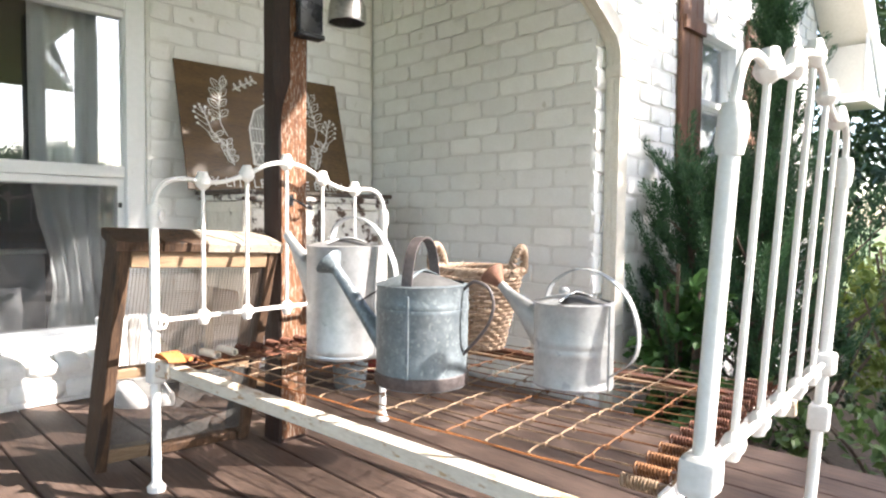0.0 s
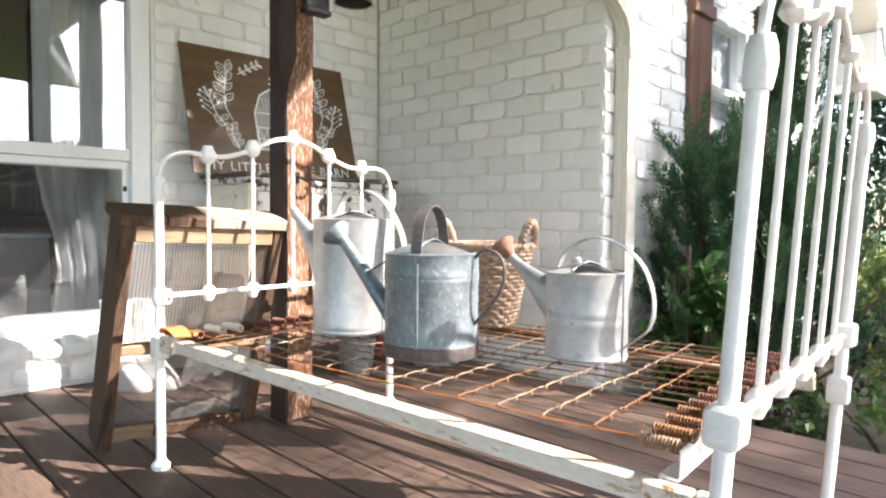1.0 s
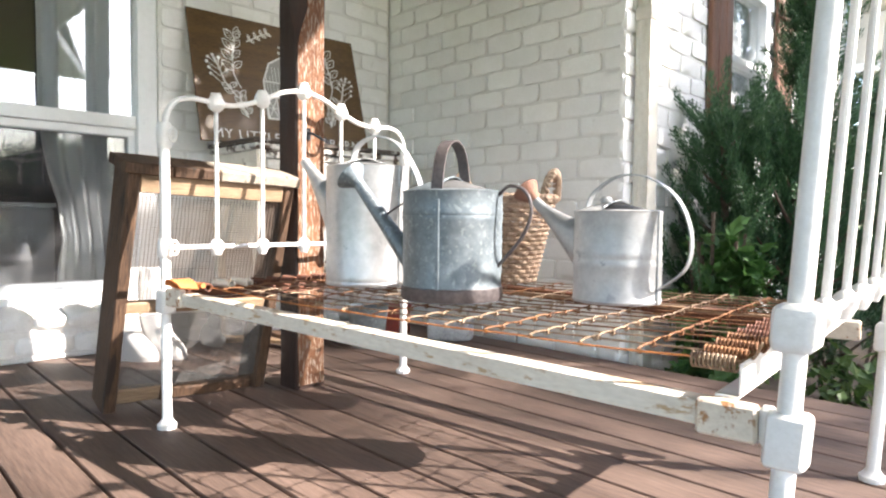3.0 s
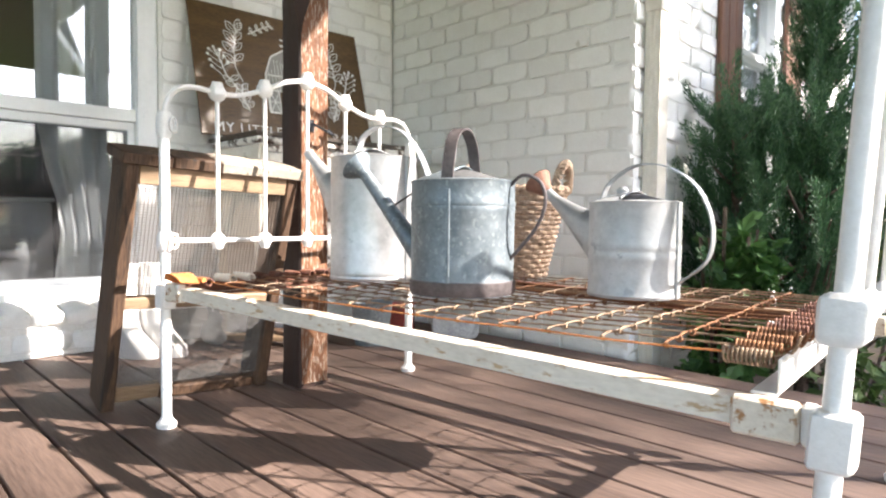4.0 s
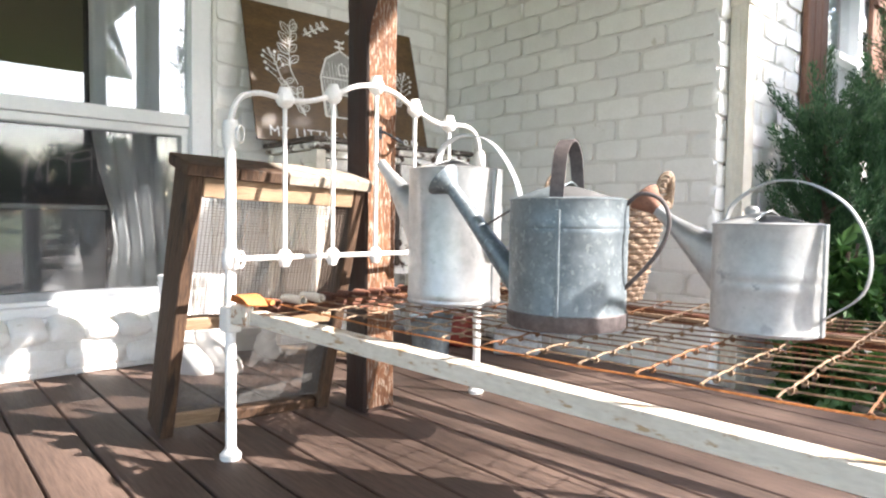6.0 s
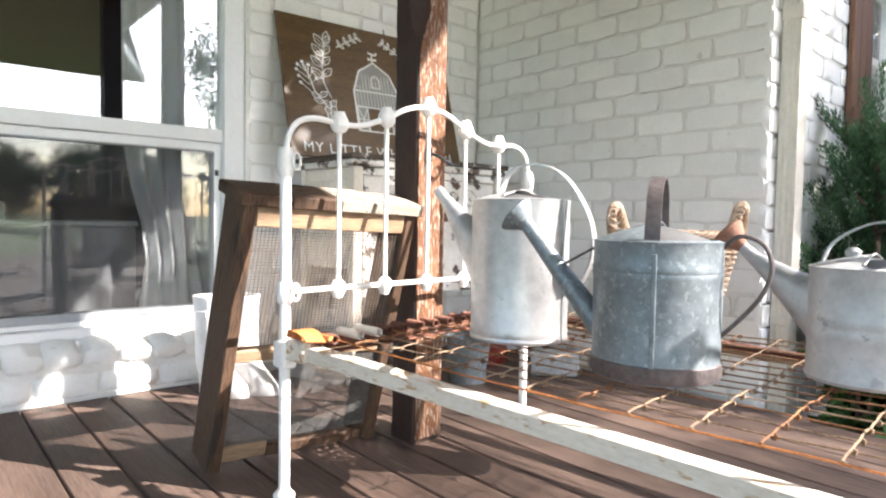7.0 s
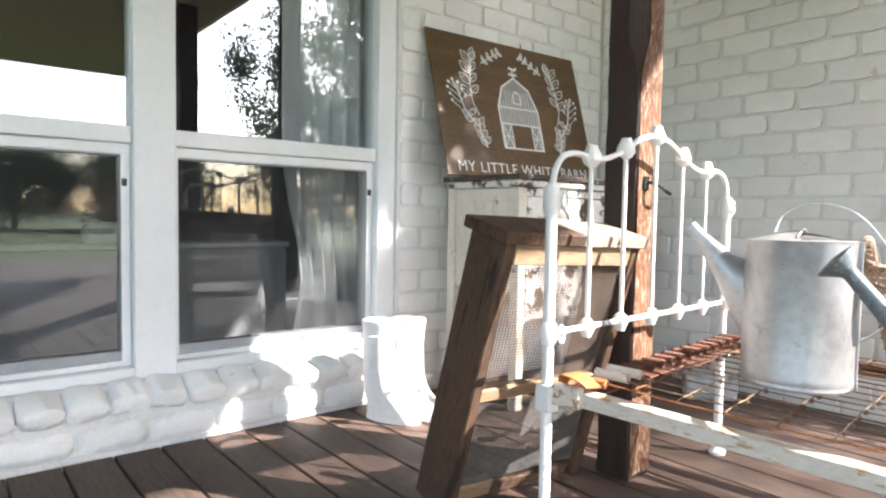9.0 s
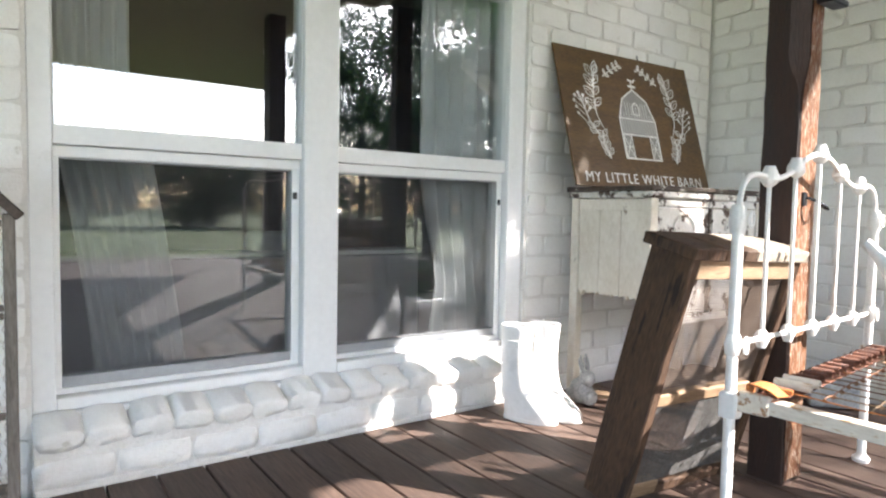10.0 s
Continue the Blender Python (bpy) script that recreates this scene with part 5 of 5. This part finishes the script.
def limbs(owner, base, height, rng, n, spread, r0):
    """A tapered trunk and its limbs, each a part of its own."""
    tips = []
    trunk = part("trunk", T(curve([base, base + Vector((rng.uniform(-.05, .05), rng.uniform(-.05, .05), height * 0.45)), base + Vector((rng.uniform(-.1, .1), rng.uniform(-.1, .1), height))], 4), [r0 * (1 - i / 11) + 0.004 for i in range(9)], 7), BARK, owner)
    for k in range(n):
        h = height * (0.12 + 0.8 * k / n)
        a = k * 2.4 + rng.uniform(-.4, .4)
        reach = spread * (1.1 - 0.75 * k / n) * rng.uniform(0.7, 1.1)
        p = base + Vector((0, 0, h))
        q = p + Vector((math.cos(a) * reach, math.sin(a) * reach, reach * rng.uniform(0.5, 1.1)))
        part("limb", T(curve([p, p.lerp(q, 0.5) + Vector((0, 0, -0.03)), q], 3), [r0 * 0.4, r0 * 0.35, r0 * 0.3, r0 * 0.25, r0 * 0.2, r0 * 0.15, r0 * 0.1], 5), BARK, trunk)
        tips.append((p, q))
    return tips


def juniper(name_label, base, height, spread, seed, arms=26, slim=0.0):
    """A cone of arms that sweep up, each ending in dense tapering plumes."""
    rng = random.Random(seed)
    j = thing("juniper", name_label, "shrub", group="junipers beside the porch")
    b = Vector(base)
    trunk = part("trunk", T(curve([b, b + Vector((0.01, 0.02, height * 0.5)), b + Vector((-0.01, 0, height * 0.95))], 4), [0.03 * (1 - i / 10) + 0.003 for i in range(9)], 7), BARK, j)
    V, F = [], []

    def plume(o, d, ln, fat):
        sd = d.orthogonal().normalized()
        sd2 = d.cross(sd)
        n = int(ln / 0.0052)
        for s_ in range(n):
            t = s_ / n
            a = s_ * 2.4
            e = (sd * math.cos(a) + sd2 * math.sin(a)) * 0.55 + d * 0.85
            e.normalize()
            c = o + d * ln * t
            tl = fat * (0.35 + 1.3 * t) * (1 - t) ** 0.6 * 1.6 * rng.uniform(0.6, 1.15) + 0.012
            for m in range(5):
                w = (sd * math.cos(a + m * 2.2) + sd2 * math.sin(a + m * 2.2)) * 0.38 + e * 0.7 + d * 0.4
                add_leaf(V, F, c + e * tl * m / 5, w.normalized(), d, rng.uniform(0.016, 0.027), 0.0030)

    for k in range(arms):
        g = (k + 0.5) / arms
        h = height * (0.08 + 0.84 * g)
        a = k * 2.4 + rng.uniform(-0.4, 0.4)
        reach = spread * (1.15 - g) ** (0.8 + slim) * rng.uniform(0.65, 1.15)
        out = Vector((math.cos(a), math.sin(a), 0))
        p = b + Vector((0, 0, h * 0.94))
        q = p + out * reach + Vector((0, 0, reach * rng.uniform(0.5, 1.1)))
        part("limb", T(curve([p, p.lerp(q, 0.55) + Vector((0, 0, -0.04 * reach)), q], 3), [0.011, 0.010, 0.009, 0.007, 0.006, 0.005, 0.003], 5), BARK, trunk)
        for m in range(7):
            t = 0.25 + 0.75 * m / 6
            d = (out * rng.uniform(0.25, 0.7) + Vector((0, 0, 1)) + rnd_dir(rng) * 0.38).normalized()
            plume(p.lerp(q, t) + rnd_dir(rng) * 0.03, d, rng.uniform(0.16, 0.30) * (0.8 + 0.4 * (m == 6)), rng.uniform(0.038, 0.056))
        plume(p + rnd_dir(rng) * 0.03, (out * 0.35 + Vector((0, 0, 1))).normalized(), 0.22, 0.04)
    plume(b + Vector((0, 0, height * 0.86)), Vector((0, 0.03, 1)).normalized(), 0.36, 0.04)
    ob = new("crown", from_lists("crown", V, F, JUNIPER))
    ob.parent = j
    tagged(ob, "dense scaly evergreen plumes", kind="stuff")


def leafy_bush(label, centre, size, seed, n, mat, ln=(0.04, 0.07), name="shrub", category="shrub", stems=9, droop=0.2, hollow=0.55, lobes=False, group=""):
    rng = random.Random(seed)
    o = thing(name, label, category, group=group)
    c = Vector(centre)
    for k in range(stems):
        a = k * 2.4
        top = c + Vector((math.cos(a) * size[0] * 0.6, math.sin(a) * size[1] * 0.6, size[2] * rng.uniform(0.2, 0.8)))
        foot = Vector((c.x + math.cos(a) * 0.05, c.y + math.sin(a) * 0.05, -0.30))
        part("stem", T(curve([foot, foot.lerp(top, 0.5) + Vector((0, 0, 0.05)), top], 4), 0.006 + 0.004 * size[2], 5), BARK, o)
    V, F = [], []
    clumps = [c + Vector([x * y for x, y in zip(rnd_dir(rng) * rng.uniform(hollow, 1.0), size)]) for _ in range(max(8, n // 26))]
    for k in range(n):
        q = clumps[k % len(clumps)] + rnd_dir(rng) * rng.uniform(0, 0.16) * max(size)
        d = (q - c).normalized() * 0.5 + rnd_dir(rng) * 0.8 + Vector((0, 0, -droop))
        d.normalize()
        l_ = rng.uniform(*ln)
        if lobes:
            up = rnd_dir(rng, 1.2)
            for g in range(3):
                add_leaf(V, F, q + d * l_ * 0.3 * g, (d + (g - 1) * 0.9 * d.cross(up).normalized()).normalized(), up, l_ * 0.6, l_ * 0.2)
            add_leaf(V, F, q, d, up, l_, l_ * 0.30)
        else:
            add_leaf(V, F, q, d, rnd_dir(rng, 1.0), l_, l_ * 0.28)
    ob = new("crown", from_lists("crown", V, F, mat))
    ob.parent = o
    tagged(ob, kind="stuff")


juniper("dark green juniper with upright feathery sprays", (-0.86, 3.42, -0.3), 1.50, 0.30, 3, 26)
juniper("tall dark green juniper spire", (-0.72, 4.12, -0.3), 2.95, 0.54, 5, 60, 1.9)
juniper("dark green juniper beside the side wall", (-0.62, 3.66, -0.3), 1.45, 0.46, 7, 36)
leafy_bush("low oak leaved shrub growing against the downpipe", (-0.76, 3.13, 0.26), (0.19, 0.11, 0.50), 11, 560, OAKLEAF, (0.065, 0.105), lobes=True)
leafy_bush("low green leafy ground plants at the deck edge", (0.05, 3.25, -0.10), (0.75, 0.30, 0.22), 12, 900, GRASSLEAF, (0.04, 0.08))
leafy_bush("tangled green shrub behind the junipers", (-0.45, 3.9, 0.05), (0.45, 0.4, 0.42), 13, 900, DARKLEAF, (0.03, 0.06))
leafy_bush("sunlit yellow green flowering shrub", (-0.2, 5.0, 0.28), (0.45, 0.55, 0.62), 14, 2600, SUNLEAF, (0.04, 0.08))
leafy_bush("sunlit yellow green shrub in the border", (0.25, 6.2, 0.35), (0.9, 0.7, 0.72), 15, 2200, SUNLEAF, (0.05, 0.09))
leafy_bush("tall dark hedge shrub behind the border", (-1.1, 8.6, 0.55), (1.3, 0.6, 1.15), 18, 3200, DARKLEAF, (0.07, 0.13))
leafy_bush("broad leaved plants along the deck", (0.9, 3.6, -0.05), (0.5, 0.45, 0.22), 16, 500, GRASSLEAF, (0.07, 0.13))
for k, (x, y) in enumerate(((-0.12, 4.45), (-0.22, 4.62), (-0.05, 4.8))):
    o = thing("pale_flower", "pale pink flower head among the leaves", "flower", group="flowers in the border")
    part("stem", T([(x, y, -0.28), (x, y, 0.62 + 0.05 * k)], 0.004, 5), GRASSLEAF, o)
    part("head", roughen(L([(0, -0.01), (0.03, 0), (0.022, 0.02), (0, 0.026)], 10), 0.008, 60), BOOT, o).location = (x, y, 0.62 + 0.05 * k)


def tree(label, base, height, crown, seed, leaves, mat, r0=0.14, low=0.2, leaf=0.0):
    rng = random.Random(seed)
    t = thing("tree", label, "tree", group="trees round the garden")
    b = Vector(base)
    limbs(t, b, height * 0.75, rng, 14, crown * 0.6, r0)
    V, F = [], []
    hubs = []
    for k in range(90):
        d = rnd_dir(rng)
        f = rng.random() ** 0.4
        mid = height * (1 + low) / 2
        hubs.append(b + Vector((d.x * crown * f, d.y * crown * f, mid + d.z * height * (1 - low) / 2 * f)) + Vector([noise.noise(Vector((k, m * 7.7, seed))) for m in range(3)]) * crown * 0.2)
    for k in range(leaves):
        c = hubs[k % len(hubs)] + rnd_dir(rng) * rng.random() ** 0.5 * crown * 0.27
        add_leaf(V, F, c, rnd_dir(rng, -0.3), rnd_dir(rng, 1), rng.uniform(0.10, 0.18) * (leaf or crown / 2.4), 0.036 * (leaf or crown / 2.4))
    ob = new("crown", from_lists("crown", V, F, mat))
    ob.parent = t
    tagged(ob, kind="stuff")


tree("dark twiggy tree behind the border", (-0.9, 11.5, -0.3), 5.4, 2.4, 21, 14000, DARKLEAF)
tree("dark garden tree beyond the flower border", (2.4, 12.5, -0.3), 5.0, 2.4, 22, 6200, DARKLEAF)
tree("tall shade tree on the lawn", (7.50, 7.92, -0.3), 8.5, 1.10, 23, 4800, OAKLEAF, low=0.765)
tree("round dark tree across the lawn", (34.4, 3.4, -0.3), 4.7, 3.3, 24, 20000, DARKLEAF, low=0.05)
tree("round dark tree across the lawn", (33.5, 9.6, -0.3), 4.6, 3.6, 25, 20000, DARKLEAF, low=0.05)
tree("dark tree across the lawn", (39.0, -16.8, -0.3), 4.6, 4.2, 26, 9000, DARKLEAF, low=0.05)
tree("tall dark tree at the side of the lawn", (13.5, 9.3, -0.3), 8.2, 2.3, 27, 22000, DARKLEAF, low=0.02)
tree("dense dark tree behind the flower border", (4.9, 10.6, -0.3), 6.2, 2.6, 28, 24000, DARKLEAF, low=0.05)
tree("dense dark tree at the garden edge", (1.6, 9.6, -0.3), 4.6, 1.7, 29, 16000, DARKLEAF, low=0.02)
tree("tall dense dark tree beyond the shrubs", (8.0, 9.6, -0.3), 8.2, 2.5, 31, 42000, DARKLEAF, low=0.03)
# Added out of view: this crown blocks the sun from sign and window reveal.
tree("added unseen tree whose high crown keeps sun off the sign", (1.38, 4.56, -0.3), 5.82, 0.56, 33, 1200, OAKLEAF, r0=0.03, low=0.78, leaf=0.7)
# Added out of view to cast broken shade over the side wall.
tree("added unseen tree whose crown shades the side wall", (2.69, 6.05, -0.3), 6.6, 1.15, 30, 6000, OAKLEAF, r0=0.08, low=0.55, leaf=0.62)


# ---- bricks ----
def brick_mesh(ln, ht, dp, seed, soft=1.0):
    """A worn brick under thick paint: slumped edges, uneven face."""
    nx, nz = (6, 3) if ln > ht * 1.3 else ((4, 3) if ln > ht else (3, 6))
    bm = bmesh.new()
    off = seed * 3.7

    def point(i, k, y, grow):
        u, w = i / nx * 2 - 1, k / nz * 2 - 1
        x, z = u * (ln / 2 + grow), w * (ht / 2 + grow)
        corner = abs(u * w) ** 3 * 0.004 * soft
        x -= math.copysign(corner, u)
        z -= math.copysign(corner, w)
        x += 0.0060 * soft * noise.noise(Vector((z * 26 + off, u * 1.3, off)))
        z += 0.0060 * soft * noise.noise(Vector((x * 17 + off, w * 1.3, off + 9)))
        return bm.verts.new((x, y, z))

    front = []
    for k in range(nz + 1):
        row = []
        for i in range(nx + 1):
            edge = min(i, nx - i, k, nz - k) == 0
            wave = 0.0045 * noise.noise(Vector((i * 0.7 + off, k * 0.9, off)))
            row.append(point(i, k, wave * soft - (0.0030 * soft if edge else 0.0), -0.001 if edge else 0.0))
        front.append(row)
    for a, b in zip(front, front[1:]):
        for i in range(nx):
            bm.faces.new((a[i], a[i + 1], b[i + 1], b[i]))
    loop = [(i, 0) for i in range(nx)] + [(nx, k) for k in range(nz)] + [(i, nz) for i in range(nx, 0, -1)] + [(0, k) for k in range(nz, 0, -1)]
    back = [point(i, k, -dp, 0.0015) for i, k in loop]
    rim = [front[k][i] for i, k in loop]
    for n in range(len(loop)):
        m = (n + 1) % len(loop)
        bm.faces.new((rim[n], back[n], back[m], rim[m]))
    bmesh.ops.recalc_face_normals(bm, faces=bm.faces[:])
    return mesh_of("brick", bm, BRICK, angle=75)


FULL = [brick_mesh(BL - 0.017, COURSE - 0.0095, 0.03, k) for k in range(10)]
HALF = [brick_mesh(BL / 2 - 0.018, COURSE - 0.0105, 0.03, 40 + k) for k in range(4)]
ROWLOCK = [brick_mesh(0.121 - 0.003, 0.068, 0.115, 80 + k, 1.9) for k in range(4)]
STRETCHER = [brick_mesh(BL - 0.006, COURSE - 0.004, 0.03, 60 + k, 1.9) for k in range(4)]
SOLDIER = [brick_mesh(COURSE - 0.009, BL - 0.009, 0.03, 90 + k) for k in range(4)]
wall_rng = random.Random(17)


def lay(wall, origin, along, out, length, z0, courses, offset=0.0, skip=lambda s, z: False, limit=300):
    """Running bond on a wall's face: along and out are unit vectors; pieces past the limit are joined."""
    yaw = math.atan2(along.y, along.x)
    count, joined = 0, bmesh.new()
    for c in range(courses):
        z = z0 + (c + 0.5) * COURSE
        s = -BL / 2 if c % 2 else 0.0
        s += offset
        while s < length - 0.01:
            a, b = max(s, 0.0), min(s + BL, length)
            s += BL
            w = b - a
            if w < 0.05:
                continue
            mid = (a + b) / 2
            if skip(mid, z):
                continue
            full = w > BL * 0.75
            me = wall_rng.choice(FULL if full else HALF)
            k = w / (BL if full else BL / 2)
            p = Vector(origin) + along * mid + out * (-0.0015 + wall_rng.uniform(-0.0035, 0.0035))
            m = Matrix.Translation((p.x, p.y, z + wall_rng.uniform(-0.003, 0.003))) @ Matrix.Rotation(yaw + (math.pi if along.cross(out).z > 0 else 0) + wall_rng.uniform(-0.006, 0.006), 4, "Z") @ Matrix.Rotation(wall_rng.uniform(-0.014, 0.014), 4, "Y") @ Matrix.Diagonal((k, -1, 1, 1))
            if count < limit:
                ob = new("brick", me)
                ob.parent = wall
                ob.matrix_basis = m
                count += 1
            else:
                n = len(joined.verts)
                joined.from_mesh(me)
                joined.verts.ensure_lookup_table()
                bmesh.ops.transform(joined, matrix=m, verts=joined.verts[n:])
    if len(joined.verts):
        tagged(part("brick_rest", joined, BRICK, wall), kind="stuff")
    else:
        joined.free()


objs = {o.name: o for o in scene.objects}
# end wall, faces -y
lay(objs["wall_end"], (WX, EY, 0), Vector((1, 0, 0)), Vector((0, -1, 0)), CX - WX, -0.1525, 23)
for k in range(int((CX - WX) / COURSE) + 1):
    ob = new("brick", SOLDIER[k % 4])
    ob.parent = objs["wall_end"]
    ob.matrix_basis = Matrix.Translation((WX + 0.05 + k * COURSE if WX + 0.05 + k * COURSE < CX - 0.04 else CX - 0.05, EY - 0.002, -0.1525 + 23 * COURSE + BL / 2)) @ Matrix.Diagonal((1, -1, 1, 1))
# side wall, faces +x
lay(objs["wall_side"], (CX, EY, 0), Vector((0, 1, 0)), Vector((1, 0, 0)), 3.3, -0.09, 32, offset=-BL / 2 + 0.06, skip=lambda s, z: 3.97 < EY + s < 4.63 and 1.03 < z < 2.0, limit=290)
# window wall, faces +x
lay(objs["wall_window"], (WX, WY1 + 0.004, 0), Vector((0, 1, 0)), Vector((1, 0, 0)), EY - WY1 - 0.004, -0.03, 25)
lay(objs["wall_window"], (WX, WY0 - 0.9, 0), Vector((0, 1, 0)), Vector((1, 0, 0)), 0.896, -0.03, 25)
sill = thing("brick_sill", "white painted projecting brick sill under the window", "sill", kind="structure")
part("sill_core", B((WX - 0.02, WY0, -0.05, WX + 0.058, WY1, 0.150)), MORTAR, sill, smooth=False)
n = 15
for k in range(n + 1):
    y = WY0 + 0.062 + k * 0.1215
    ob = new("brick", ROWLOCK[k % 4])
    ob.parent = sill
    ob.matrix_basis = Matrix.Translation((WX + 0.082, y, 0.158)) @ Matrix.Rotation(radians(wall_rng.uniform(-1.5, 1.5)), 4, "X") @ Matrix.Rotation(radians(16), 4, "Y") @ Matrix.Rotation(radians(90), 4, "Z") @ Matrix.Diagonal((1, -1, 1, 1))
for k in range(9):
    y = WY0 + 0.10 + k * 0.213
    ob = new("brick", STRETCHER[k % 4])
    ob.parent = sill
    ob.matrix_basis = Matrix.Translation((WX + 0.068, y, 0.062)) @ Matrix.Rotation(radians(90), 4, "Z") @ Matrix.Diagonal((0.92, -1, 0.9, 1))
part("mortar_strip", roughen(B((WX - 0.01, WY0, 0.0, WX + 0.066, WY1, 0.022), bevel=0.004), 0.004, 20), MORTAR, sill)
lay_boards()
